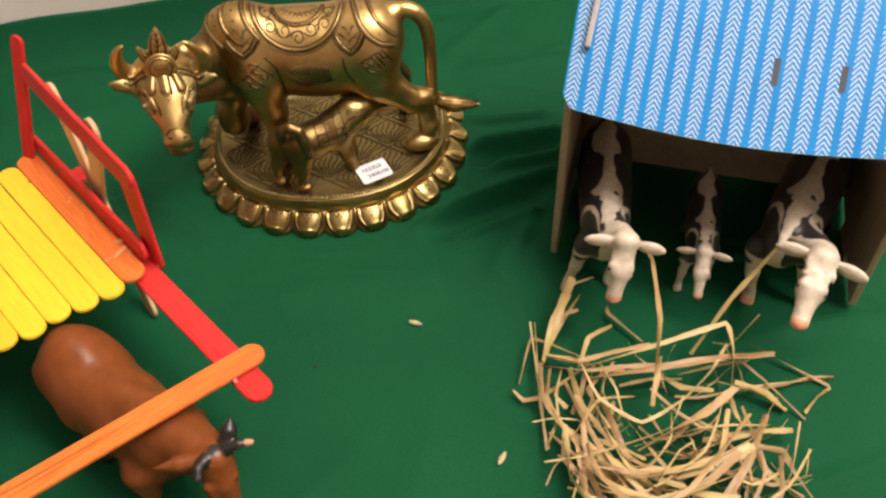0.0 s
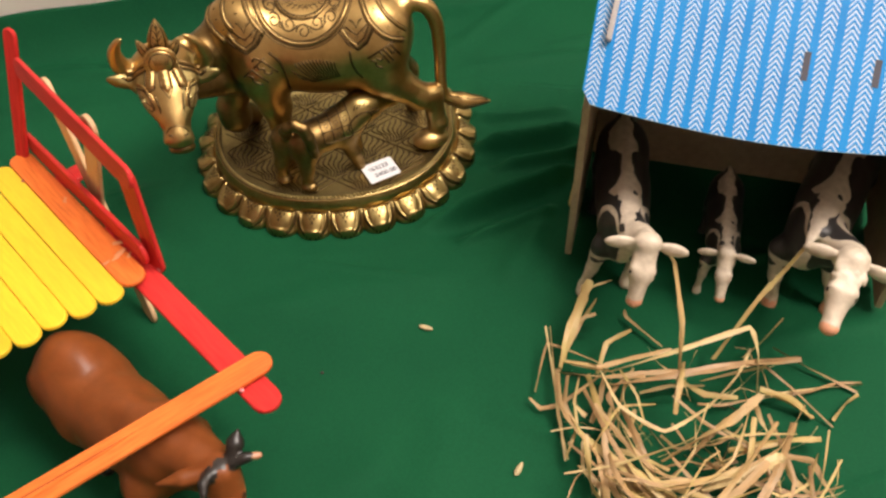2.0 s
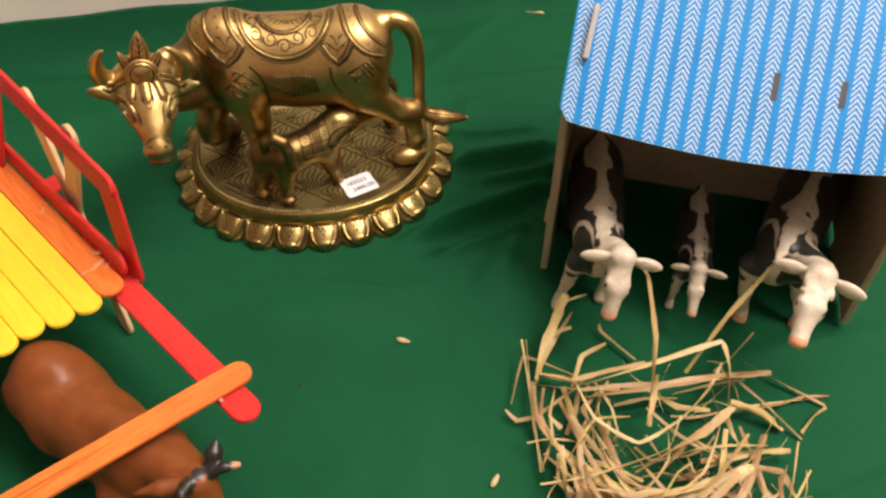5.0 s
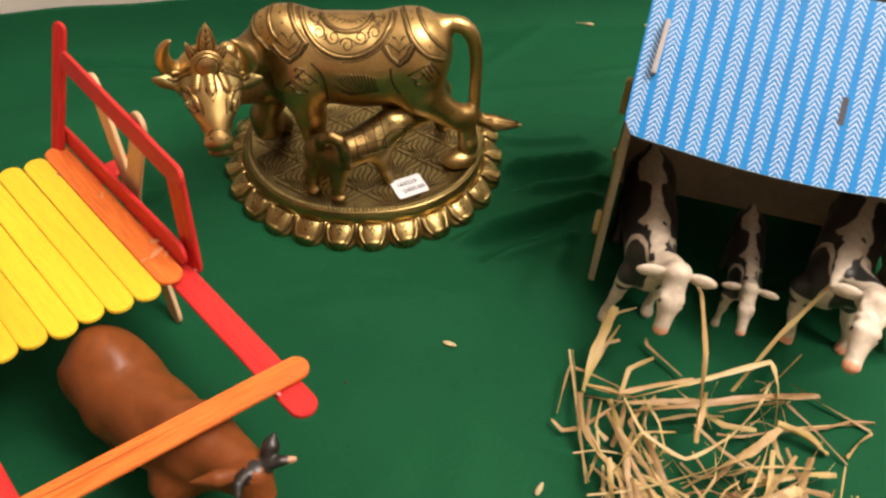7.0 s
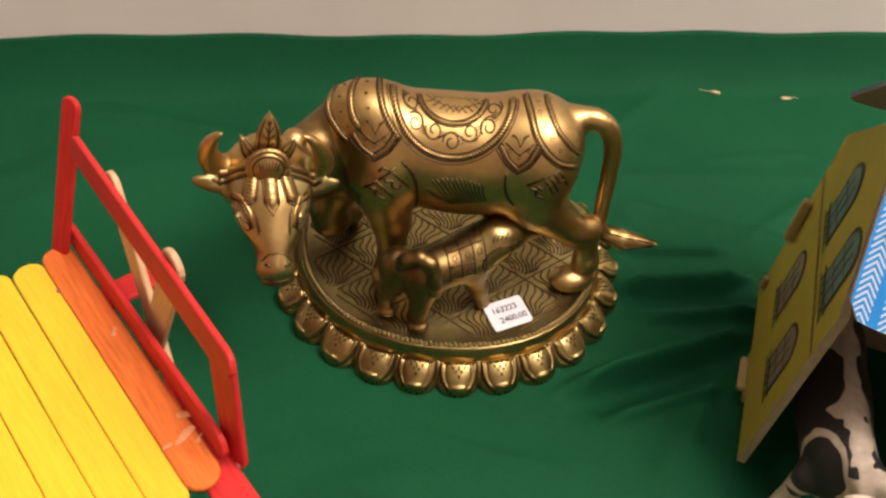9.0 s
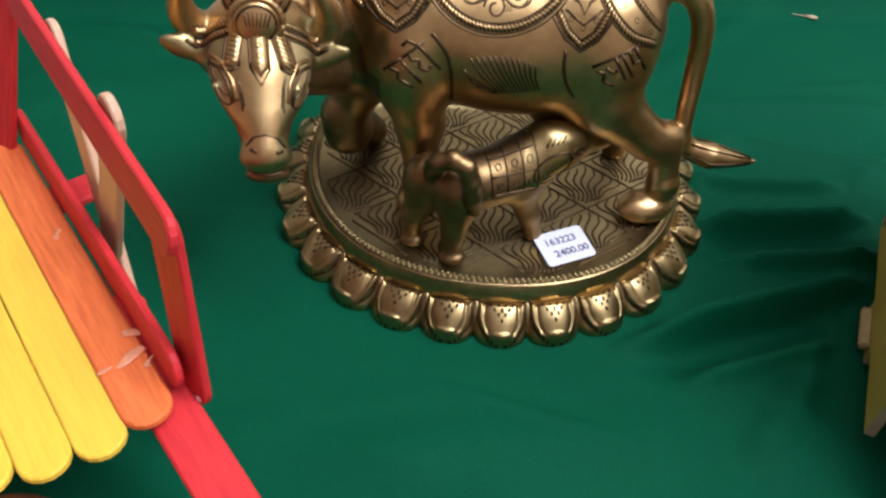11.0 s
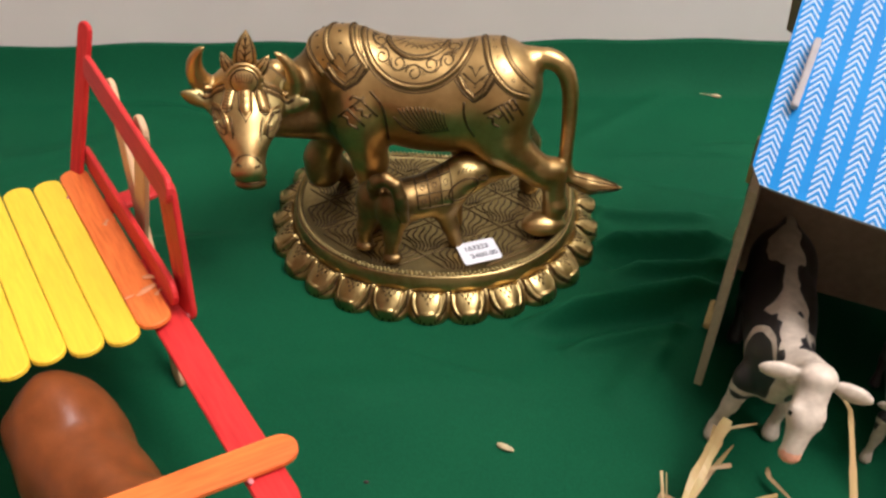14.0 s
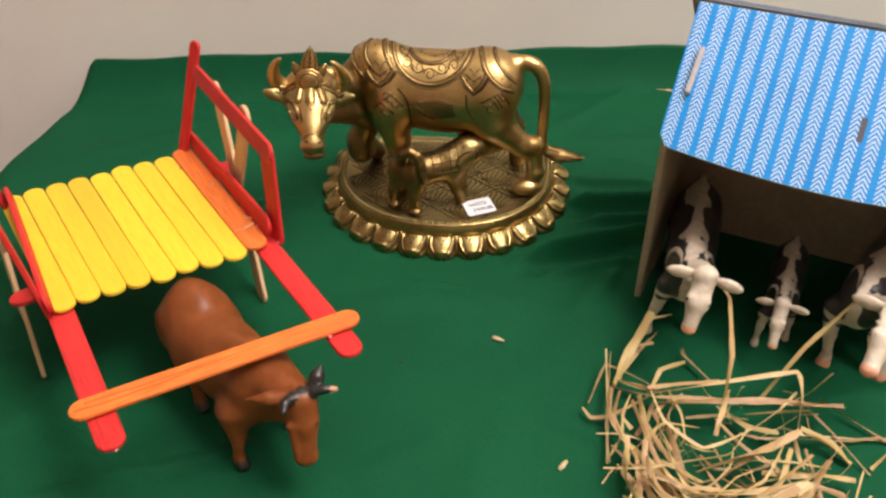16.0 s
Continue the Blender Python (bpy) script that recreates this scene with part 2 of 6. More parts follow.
def hide_material(name, size):
    """White figurine with a pink muzzle and black flanks; local x is across, y runs from nose to tail."""
    m, nt, bsdf = node_material(name)
    vec = coords(nt, (1 / size, 1 / size, 1 / size))
    sep = nt.nodes.new("ShaderNodeSeparateXYZ")
    nt.links.new(vec, sep.inputs[0])
    patch = noise_tex(nt, vec, 85, 1.5, 0.4)
    across = calc(nt, "ABSOLUTE", sep.outputs[0])
    join = nt.nodes.new("ShaderNodeCombineXYZ")
    for k, v in enumerate((across, sep.outputs[1], sep.outputs[2])):
        nt.links.new(v, join.inputs[k])
    wobble = calc(nt, "SUBTRACT", patch, 0.5)
    black = calc(nt, "GREATER_THAN", calc(nt, "ADD", across, calc(nt, "MULTIPLY", wobble, 0.022)), 0.0036)
    black = calc(nt, "MULTIPLY", black, calc(nt, "GREATER_THAN", calc(nt, "ADD", across, calc(nt, "MULTIPLY", wobble, 0.004)), 0.0023))
    black = calc(nt, "MULTIPLY", black, calc(nt, "GREATER_THAN", calc(nt, "ADD", sep.outputs[1], calc(nt, "MULTIPLY", wobble, 0.012)), -0.0215))
    low = calc(nt, "GREATER_THAN", calc(nt, "ADD", sep.outputs[2], calc(nt, "MULTIPLY", wobble, 0.012)), 0.0235)
    # hind legs black to the ground: the barn's inner shade put in the paint
    black = calc(nt, "MULTIPLY", black, calc(nt, "MAXIMUM", low, calc(nt, "GREATER_THAN", sep.outputs[1], 0.012)))
    d = nt.nodes.new("ShaderNodeVectorMath")
    d.operation = "DISTANCE"
    nt.links.new(join.outputs[0], d.inputs[0])
    d.inputs[1].default_value = (0.0090, -0.0150, 0.0385)
    reach = calc(nt, "ADD", d.outputs["Value"], calc(nt, "MULTIPLY", wobble, 0.007))
    blob = calc(nt, "LESS_THAN", reach, 0.0106)        # the dark island on the shoulder
    black = calc(nt, "MAXIMUM", blob, calc(nt, "MULTIPLY", black, calc(nt, "GREATER_THAN", reach, 0.0130)))
    tint = noise_tex(nt, vec, 300, 3)
    white = ramp(nt, tint, [(0.3, (0.52, 0.43, 0.33)), (0.7, (0.68, 0.58, 0.46))])
    col = mix(nt, black, white, (0.028, 0.025, 0.024))
    nt.links.new(col, bsdf.inputs["Base Color"])
    bsdf.inputs["Roughness"].default_value = 0.42
    relief(nt, bsdf, tint, 0.12, 0.0006)
    return m


PINK = speckled("pink_muzzle_paint", (0.75, 0.36, 0.22), 0.4, 0.1, 200, 0.1)
EYE_PAINT = speckled("dark_eye_paint", (0.03, 0.025, 0.02), 0.25, 0.1, 200, 0.05)
OX = speckled("brown_ox_paint", (0.225, 0.062, 0.014), 0.40, 0.16, 60, 0.45)
OX.node_tree.nodes["Principled BSDF"].inputs["Specular IOR Level"].default_value = 0.3
HORN_TIP = speckled("pale_horn_tip_paint", (0.5, 0.25, 0.14), 0.35, 0.15, 200, 0.1)
OX_DARK = speckled("dark_horn_paint", (0.025, 0.02, 0.018), 0.3, 0.2, 100, 0.2)


# ---- mesh helpers ----
def solid(name, verts, faces, mats, parent=None, origin=(0, 0, 0), slots=None, smooth=False):
    """A mesh object from places in metres in the world; origin is the parent's place."""
    me = bpy.data.meshes.new(name)
    v = np.asarray(verts, float) - np.asarray(origin, float)
    me.from_pydata(v.tolist(), [], [tuple(int(i) for i in f) for f in faces])
    for mat in mats if isinstance(mats, (list, tuple)) else [mats]:
        me.materials.append(mat)
    if slots is not None:
        me.polygons.foreach_set("material_index", np.asarray(slots, np.int32))
    if smooth:
        me.polygons.foreach_set("use_smooth", np.ones(len(me.polygons), bool))
    me.update()
    ob = new(name, me)
    ob.parent = parent
    return ob


def part(name, bm, mat, parent, label=""):
    """Links a bmesh, in the parent's own space, as one mesh under a thing."""
    me = bpy.data.meshes.new(name)
    bm.normal_update()
    bm.to_mesh(me)
    bm.free()
    for m in mat if isinstance(mat, (list, tuple)) else [mat]:
        me.materials.append(m)
    ob = new(name, me)
    ob.parent = parent
    if label:
        ob["label"] = label
    return ob


def thing(name, place, label, category, group=""):
    ob = new(name)
    ob.empty_display_size = 0.02
    ob.matrix_basis = place if isinstance(place, Matrix) else Matrix.Translation(place)
    return tagged(ob, label, category, group)


def bevelled_box(sx, sy, sz, bevel, m=Matrix()):
    bm = bmesh.new()
    bmesh.ops.create_cube(bm, size=1, matrix=Matrix.Diagonal((sx, sy, sz, 1)))
    if bevel:
        bmesh.ops.bevel(bm, geom=bm.edges[:], offset=bevel, segments=2, affect="EDGES")
    bmesh.ops.transform(bm, matrix=m, verts=bm.verts)
    return bm


def outline_plate(points, thick, m=Matrix(), bevel=0.0):
    """A flat plate with the given outline (x, y), its top at z = thick, put by m."""
    bm = bmesh.new()
    low = [bm.verts.new((x, y, 0)) for x, y in points]
    f = bm.faces.new(low)
    up = bmesh.ops.extrude_face_region(bm, geom=[f])
    bmesh.ops.translate(bm, vec=(0, 0, thick), verts=[g for g in up["geom"] if isinstance(g, bmesh.types.BMVert)])
    bmesh.ops.recalc_face_normals(bm, faces=bm.faces)
    if bevel:
        rim = [e for e in bm.edges if abs(e.verts[0].co.z - e.verts[1].co.z) < 1e-7]
        bmesh.ops.bevel(bm, geom=rim, offset=bevel, segments=1, affect="EDGES")
    bmesh.ops.transform(bm, matrix=m, verts=bm.verts)
    return bm


def stick_outline(length, width, steps=8):
    """A craft stick from y = 0 to y = length, with round ends."""
    r = width / 2
    pts = []
    for k in range(steps + 1):
        a = math.pi * k / steps
        pts.append((r * math.cos(a), length - r + r * math.sin(a)))
    for k in range(steps + 1):
        a = math.pi + math.pi * k / steps
        pts.append((r * math.cos(a), r + r * math.sin(a)))
    return pts


def along(a, b, face):
    """The pose of a stick that runs from a to b with its broad face towards the way given."""
    a, b, face = Vector(a), Vector(b), Vector(face)
    y = (b - a).normalized()
    z = (face - y * face.dot(y)).normalized()
    x = y.cross(z)
    m = Matrix((x, y, z)).transposed().to_4x4()
    m.translation = a
    return m


def tube(points, radius, sides=6):
    """Verts and faces of a thin tube along points; radius a number or one for each point."""
    pts = [Vector(p) for p in points]
    rs = radius if hasattr(radius, "__len__") else [radius] * len(pts)
    verts, faces = [], []
    ref = Vector((0.3, 0.2, 0.93))
    for k, p in enumerate(pts):
        d = (pts[min(k + 1, len(pts) - 1)] - pts[max(k - 1, 0)])
        d = d.normalized() if d.length > 1e-12 else Vector((0, 0, 1))
        s = d.cross(ref)
        s = s.normalized() if s.length > 1e-6 else Vector((1, 0, 0))
        w = d.cross(s)
        for j in range(sides):
            a = 2 * math.pi * j / sides
            verts.append(p + (s * math.cos(a) + w * math.sin(a)) * rs[k])
    for k in range(len(pts) - 1):
        for j in range(sides):
            q = (j + 1) % sides
            faces.append((k * sides + j, k * sides + q, (k + 1) * sides + q, (k + 1) * sides + j))
    faces.append(tuple(range(sides))[::-1])
    faces.append(tuple(range((len(pts) - 1) * sides, len(pts) * sides)))
    return verts, faces


# ---- modelled figures: blended round forms turned into one skin ----
def cone(a, ra, b, rb, k=0.05, squash=None):
    return ("cone", np.array(a, float), ra, np.array(b, float), rb, k)


def ball(c, r, k=0.05, turn=(0, 0, 0)):
    r = np.array((r, r, r) if np.isscalar(r) else r, float)
    return ("ball", np.array(c, float), r, np.array(Euler([radians(t) for t in turn]).to_matrix(), float), k)


def skin(forms, step):
    """Surface nets round the smooth union of the forms: verts and quads, in the forms' units."""
    boxes = []
    for f in forms:
        if f[0] == "cone":
            _, a, ra, b, rb, k = f
            boxes.append((np.minimum(a - ra, b - rb), np.maximum(a + ra, b + rb)))
        else:
            _, c, r, turn, k = f
            boxes.append((c - r.max(), c + r.max()))
    lo = np.min([b[0] for b in boxes], 0) - 4 * step
    hi = np.max([b[1] for b in boxes], 0) + 4 * step
    n = np.ceil((hi - lo) / step).astype(int) + 1
    field = np.full(n, 1.0, np.float32)
    axes = [lo[i] + step * np.arange(n[i]) for i in range(3)]
    for f, (b0, b1) in zip(forms, boxes):
        k = f[-1]
        i0 = np.maximum(((b0 - k - 3 * step - lo) / step).astype(int), 0)
        i1 = np.minimum(((b1 + k + 3 * step - lo) / step).astype(int) + 2, n)
        X, Y, Z = np.meshgrid(*[axes[i][i0[i]:i1[i]] for i in range(3)], indexing="ij", sparse=True)
        if f[0] == "cone":
            _, a, ra, b, rb, k = f
            ab = b - a
            ll = max(ab @ ab, 1e-12)
            t = np.clip(((X - a[0]) * ab[0] + (Y - a[1]) * ab[1] + (Z - a[2]) * ab[2]) / ll, 0, 1)
            d = np.sqrt((X - a[0] - t * ab[0]) ** 2 + (Y - a[1] - t * ab[1]) ** 2 + (Z - a[2] - t * ab[2]) ** 2) - (ra + t * (rb - ra))
        else:
            _, c, r, turn, k = f
            p = [(X - c[0]) * turn[0, j] + (Y - c[1]) * turn[1, j] + (Z - c[2]) * turn[2, j] for j in range(3)]
            k0 = np.sqrt(sum((p[j] / r[j]) ** 2 for j in range(3)))
            k1 = np.sqrt(sum((p[j] / r[j] ** 2) ** 2 for j in range(3))) + 1e-9
            d = k0 * (k0 - 1) / k1
        s = tuple(slice(i0[i], i1[i]) for i in range(3))
        old = field[s]
        h = np.maximum(k - np.abs(old - d), 0) / k
        field[s] = np.minimum(old, d) - h * h * k * 0.25
    inside = field < 0
    cells = tuple(m - 1 for m in n)
    corner = [inside[i:i + cells[0], j:j + cells[1], l:l + cells[2]] for i in (0, 1) for j in (0, 1) for l in (0, 1)]
    some, every = np.zeros(cells, bool), np.ones(cells, bool)
    for c in corner:
        some |= c
        every &= c
    mixed = some & ~every
    index = np.full(cells, -1, np.int64)
    I, J, K = np.nonzero(mixed)
    index[I, J, K] = np.arange(len(I))
    total, count = np.zeros((len(I), 3)), np.zeros(len(I))
    offs = [(i, j, l) for i in (0, 1) for j in (0, 1) for l in (0, 1)]
    for a in range(8):
        for b in range(a + 1, 8):
            if sum(abs(p - q) for p, q in zip(offs[a], offs[b])) != 1:
                continue
            va = field[I + offs[a][0], J + offs[a][1], K + offs[a][2]]
            vb = field[I + offs[b][0], J + offs[b][1], K + offs[b][2]]
            cross = (va < 0) != (vb < 0)
            t = np.where(cross, va / np.where(cross, va - vb, 1), 0)[:, None]
            total += np.where(cross[:, None], np.array(offs[a]) + t * (np.array(offs[b]) - np.array(offs[a])), 0)
            count += cross
    verts = lo + step * (np.stack([I, J, K], 1) + total / count[:, None])
    quads = []
    for ax in range(3):
        o1, o2 = [a for a in range(3) if a != ax]
        sl0 = [slice(None)] * 3
        sl1 = [slice(None)] * 3
        sl0[ax], sl1[ax] = slice(0, -1), slice(1, None)
        e = inside[tuple(sl0)] != inside[tuple(sl1)]
        P = np.stack(np.nonzero(e), 1)
        P = P[(P[:, o1] > 0) & (P[:, o2] > 0) & (P[:, o1] < cells[o1]) & (P[:, o2] < cells[o2])]
        down = inside[P[:, 0], P[:, 1], P[:, 2]]
        q = []
        for d1, d2 in ((0, 0), (1, 0), (1, 1), (0, 1)):
            R = P.copy()
            R[:, o1] -= d1
            R[:, o2] -= d2
            q.append(index[R[:, 0], R[:, 1], R[:, 2]])
        q = np.stack(q, 1)
        flip = down if ax != 1 else ~down
        q[flip] = q[flip][:, ::-1]
        quads.append(q)
    return verts, np.concatenate(quads)[:, ::-1]


# ---- the room ----
WALL_TURN = math.degrees(math.atan(0.122))


def slab(name, size, m, mat, kind="structure", label="", category=""):
    bm = bevelled_box(*size, 0.0)
    ob = part(name, bm, mat, None)
    ob.matrix_basis = m
    return tagged(ob, label, category, "", kind)


turned = pose(0, 0, 0, 0, 0, WALL_TURN)
slab("wall_back", (4.4, 0.12, 2.6), pose(0, 0.5135, 0.5, 0, 0, WALL_TURN) @ pose(0, 0.06 * 1.0079, 0), WALL, label="plain beige wall, unseen, added to close the room behind the table", category="wall")
# front wall, side walls and ceiling are unseen, added to bounce the lamps' light
slab("wall_front", (4.4, 0.12, 2.6), pose(0, 0.5135, 0.5, 0, 0, WALL_TURN) @ pose(0, -3.4, 0), ROOM, label="plain beige wall, unseen, added to close the room", category="wall")
slab("wall_left", (0.12, 3.28, 2.6), pose(0, 0.5135, 0.5, 0, 0, WALL_TURN) @ pose(-2.14, -1.67, 0), ROOM, label="plain beige side wall, unseen, added to close the room", category="wall")
slab("wall_right", (0.12, 3.28, 2.6), pose(0, 0.5135, 0.5, 0, 0, WALL_TURN) @ pose(2.14, -1.67, 0), ROOM, label="plain beige side wall, unseen, added to close the room", category="wall")
slab("floor", (4.4, 3.6, 0.1), pose(0, 0.5135, -0.85, 0, 0, WALL_TURN) @ pose(0, -1.67, 0), FLOOR, label="pale smooth room floor", category="floor")
slab("ceiling", (4.4, 3.6, 0.1), pose(0, 0.5135, 1.85, 0, 0, WALL_TURN) @ pose(0, -1.67, 0), CEILING, label="white ceiling, unseen, added to close the room", category="ceiling")

# ---- the table under the cloth ----
table = thing("table", pose(0.275, 0.115, -0.75, 0, 0, WALL_TURN), "wooden table standing against the cream wall", "table")
part("tabletop", bevelled_box(0.92, 0.80, 0.03, 0.003, pose(0, 0, 0.728)), TABLE, table)
for sx in (-0.41, 0.41):
    for sy in (-0.35, 0.35):
        part("leg", bevelled_box(0.05, 0.05, 0.713, 0.003, pose(sx, sy, 0.3565)), TABLE, table)


# ---- the green cloth: one sheet over the table, hanging down past its left edge ----
def ridge(x, y, ax, ay, bx, by, width):
    """How near (0 to 1) a place is to the fold that runs from a to b."""
    dx, dy = bx - ax, by - ay
    t = np.clip(((x - ax) * dx + (y - ay) * dy) / (dx * dx + dy * dy), 0, 1)
    d = np.hypot(x - ax - t * dx, y - ay - t * dy)
    ends = np.clip(np.minimum(t, 1 - t) * 5, 0, 1)
    return np.exp(-(d / width) ** 2) * ends


FOLDS = [
    (0.22, 3.66, 0.98, 3.77, 0.026, 0.10), (0.24, 3.57, 0.95, 3.68, 0.05, -0.05),
    (0.40, 3.52, 0.98, 3.60, 0.03, 0.07), (0.30, 3.88, 0.92, 3.93, 0.03, 0.05), (-2.6, 3.2, -1.15, 3.62, 0.05, 0.03), (-2.2, 4.62, -0.7, 4.40, 0.05, 0.03),
    (-0.02, 3.14, 0.90, 3.48, 0.035, 0.11), (0.05, 3.06, 0.80, 3.36, 0.06, -0.04), (0.18, 3.02, 0.72, 3.22, 0.03, 0.05),
    (0.32, 4.35, 1.6, 4.42, 0.05, 0.02), (-2.9, 3.9, -0.9, 4.5, 0.12, 0.025),
    (-0.9, 2.72, 0.3, 2.85, 0.09, 0.02), (0.35, 2.75, 0.62, 3.15, 0.06, 0.03),
    (-1.3, 4.65, 0.6, 4.85, 0.08, 0.02), (-0.2, 1.2, 0.1, 2.3, 0.10, 0.012),
]
crease_rng = random.Random(21)
CREASES = []
for k in range(44):                                   # faint press creases in all directions
    ax, ay = crease_rng.uniform(-2.8, 1.6), crease_rng.uniform(1.3, 4.6)
    way, run = crease_rng.gauss(0.15, 0.5), crease_rng.uniform(0.4, 1.3)
    CREASES.append((ax, ay, ax + run * math.cos(way), ay + run * math.sin(way), crease_rng.uniform(0.018, 0.06), crease_rng.uniform(0.007, 0.022)))
CALM = [(-0.39, 3.65, 0.80), (1.4, 2.8, 0.42), (-1.5, 2.4, 0.5)]


def cloth_height(x, y):
    """The cloth's height in decimetres over the plan in decimetres."""
    z = np.zeros_like(x)
    for ax, ay, bx, by, width, high in FOLDS:
        z = z + high * ridge(x, y, ax, ay, bx, by, width)
    for ax, ay, bx, by, width, high in CREASES:
        z = z + high * ridge(x, y, ax, ay, bx, by, width)
    z = z + 0.016 * np.sin(1.7 * x + 0.9 * y) * np.sin(2.3 * y - 0.6 * x + 1) + 0.007 * np.sin(5.1 * x - 2.2 * y) * np.sin(4.3 * y + x)
    still = np.ones_like(x)
    for cx, cy, r in CALM[:1]:
        still = still * np.clip((np.hypot((x - cx) / 1.0, (y - cy) / 0.78) - r * 0.88) / 0.12, 0, 1)
    climb = np.clip((y - (5.12 + 0.122 * x - 0.25)) / 0.25, 0, 1)   # drawn up against the wall
    return z * still * (1 - climb) + 0.245 * climb ** 2.2 * (1 + 0.04 * np.sin(2.7 * x) + 0.025 * np.sin(8 * x))


def cloth_sheet():
    us = np.concatenate([np.linspace(-6.2, -3.0, 90), np.linspace(-3.0, 2.4, 380)[1:], np.linspace(2.4, 7.8, 34)[1:]])
    vs = np.concatenate([np.linspace(-4.0, 1.2, 34), np.linspace(1.2, 5.0, 290)[1:], np.linspace(5.0, 5.9, 50)[1:]])
    U, V = np.meshgrid(us, vs, indexing="ij")
    # plan turned with the wall: x along the wall, the sheet ends against it
    back = 5.12 + 0.122 * U
    Y = np.where(V > 4.0, 4.0 + (V - 4.0) / 1.9 * (back - 4.0), V)
    X = U.copy()
    Z = cloth_height(X, Y)
    edge = -3.08 + 0.15 * np.clip((Y - 4.3) / 0.45, 0, 1) ** 1.5 + 0.025 * np.sin(3.1 * Y) - 0.015 * np.sin(7 * Y)
    over = np.maximum(edge - U, 0)
    bend = 0.12
    a = np.clip(over / bend, 0, math.pi / 2)
    Xe = edge - bend * np.sin(a) - 0.05 * (over > bend * math.pi / 2) * np.sin(5 * Y) * np.clip(over - 0.2, 0, 1) * 0.6
    Ze = -bend * (1 - np.cos(a)) - np.maximum(over - bend * math.pi / 2, 0)
    X = np.where(over > 0, Xe, X)
    Z = np.where(over > 0, Z * np.clip(1 - over * 3, 0, 1) + Ze, Z)
    n0, n1 = U.shape
    verts = np.stack([X, Y, Z], -1).reshape(-1, 3) * D
    i = np.arange(n0 * n1).reshape(n0, n1)
    faces = np.stack([i[:-1, :-1], i[1:, :-1], i[1:, 1:], i[:-1, 1:]], -1).reshape(-1, 4)
    ob = solid("green_cloth", verts, faces, CLOTH, smooth=True)
    ob.modifiers.new("thickness", "SOLIDIFY").thickness = 0.0008
    ob.modifiers["thickness"].offset = -1
    return tagged(ob, "dark green cotton cloth spread over the table with soft folds", "tablecloth")


cloth_sheet()


# ---- the stick cart ----
CART = Matrix.Translation((-0.1002, 0.251, 0.0)) @ pose(0, 0, 0, 0, 0, 128.2 - 90)
cart = thing("stick_cart", CART, "toy bullock cart glued from yellow, orange and red craft sticks", "toy cart")


def lay(name, a, b, face, mat, width=0.105, length=1.14, label="", at=0.0):
    """A craft stick from a towards b (cart's own decimetres); at shifts it back along its length."""
    va, vb = Vector(a), Vector(b)
    m = along(va * D, vb * D, face) @ Matrix.Translation((0, -at * D, -0.001))
    bm = outline_plate(stick_outline(length * D, width * D), 0.002, Matrix(), 0.0004)
    ob = part(name, bm, mat, cart, label)
    ob.matrix_basis = m
    return ob


plank_bm = outline_plate(stick_outline(1.14 * D, 0.1032 * D), 0.002, Matrix(), 0.0004)
plank = part("plank", plank_bm, YELLOW, cart)
STARTS = (-0.022, -0.004, 0.024, 0.022, 0.050, 0.060, 0.072, 0.072)
random.seed(4)
for k in range(8):
    ob = plank if k == 0 else new("plank", plank.data)
    ob.parent = cart
    near, far, start = -0.208 - 0.1043 * k, -0.209 - 0.1085 * k, STARTS[k]
    lift = random.uniform(-0.004, 0.004)
    ob.matrix_basis = along(Vector((near, start, 0.587 + lift - 0.1 * start)) * D, Vector((far, start + 1.14, 0.475 + lift - 0.1 * start)) * D, (0, 0.1, 1))
lay("side_plank", (-0.107, -0.01, 0.606), (-0.104, 1.13, 0.494), (0, 0.1, 1), ORANGE, label="orange dyed side plank")
lay("shaft", (-0.045, -0.80, 0.582), (-0.070, 0.33, 0.556), (0, 0.09, 1), RED, label="red dyed shaft stick")
lay("shaft", (-0.975, -0.735, 0.582), (-0.955, 0.36, 0.552), (0, 0.09, 1), RED, label="red dyed shaft stick")
crossbar = lay("crossbar", (-1.071, -0.508, 0.605), (0.06, -0.631, 0.606), (0, 0.03, 1), ORANGE, 0.10, 1.138, "orange dyed yoke bar with a long split")
# the split: a raised splinter and the dark crack beside it, running out at the bar's end
splinter = outline_plate([(0.0006, 0.002), (0.0016, 0.012), (0.0010, 0.034), (0.0004, 0.052), (-0.0008, 0.062), (-0.0002, 0.048), (-0.0005, 0.026), (-0.0012, 0.008)], 0.0007, pose(0, 0, 0.0019), 0.0002)
part("splinter", splinter, ORANGE, crossbar)
part("crack", outline_plate([(-0.0014, 0.006), (-0.0008, 0.026), (-0.0005, 0.048), (-0.0010, 0.064), (-0.0012, 0.048), (-0.0013, 0.026), (-0.0022, 0.006)], 0.00022, pose(0, 0, 0.0019)), ORANGE_DEEP, crossbar, "dark open crack")
lay("axle_stick", (-1.13, 0.33, 0.530), (0.0, 0.36, 0.530), (0, 0.09, 1), RED)
lay("axle_stick", (-0.98, 0.80, 0.487), (0.12, 0.84, 0.490), (0, 0.09, 1), RED)
lay("lower_rail", (-0.03, 0.03, 0.652), (-0.03, 1.12, 0.545), (-1, 0, 0.12), RED, 0.10, 1.12)
lay("post", (-0.10, 1.10, 0.46), (0.11, 1.10, 1.12), (-0.92, -0.32, 0.25), RED, 0.068, 0.662)
lay("top_rail", (0.022, 0.005, 1.040), (0.056, 1.08, 0.945), (-0.96, 0, 0.26), RED, 0.088, 1.08)
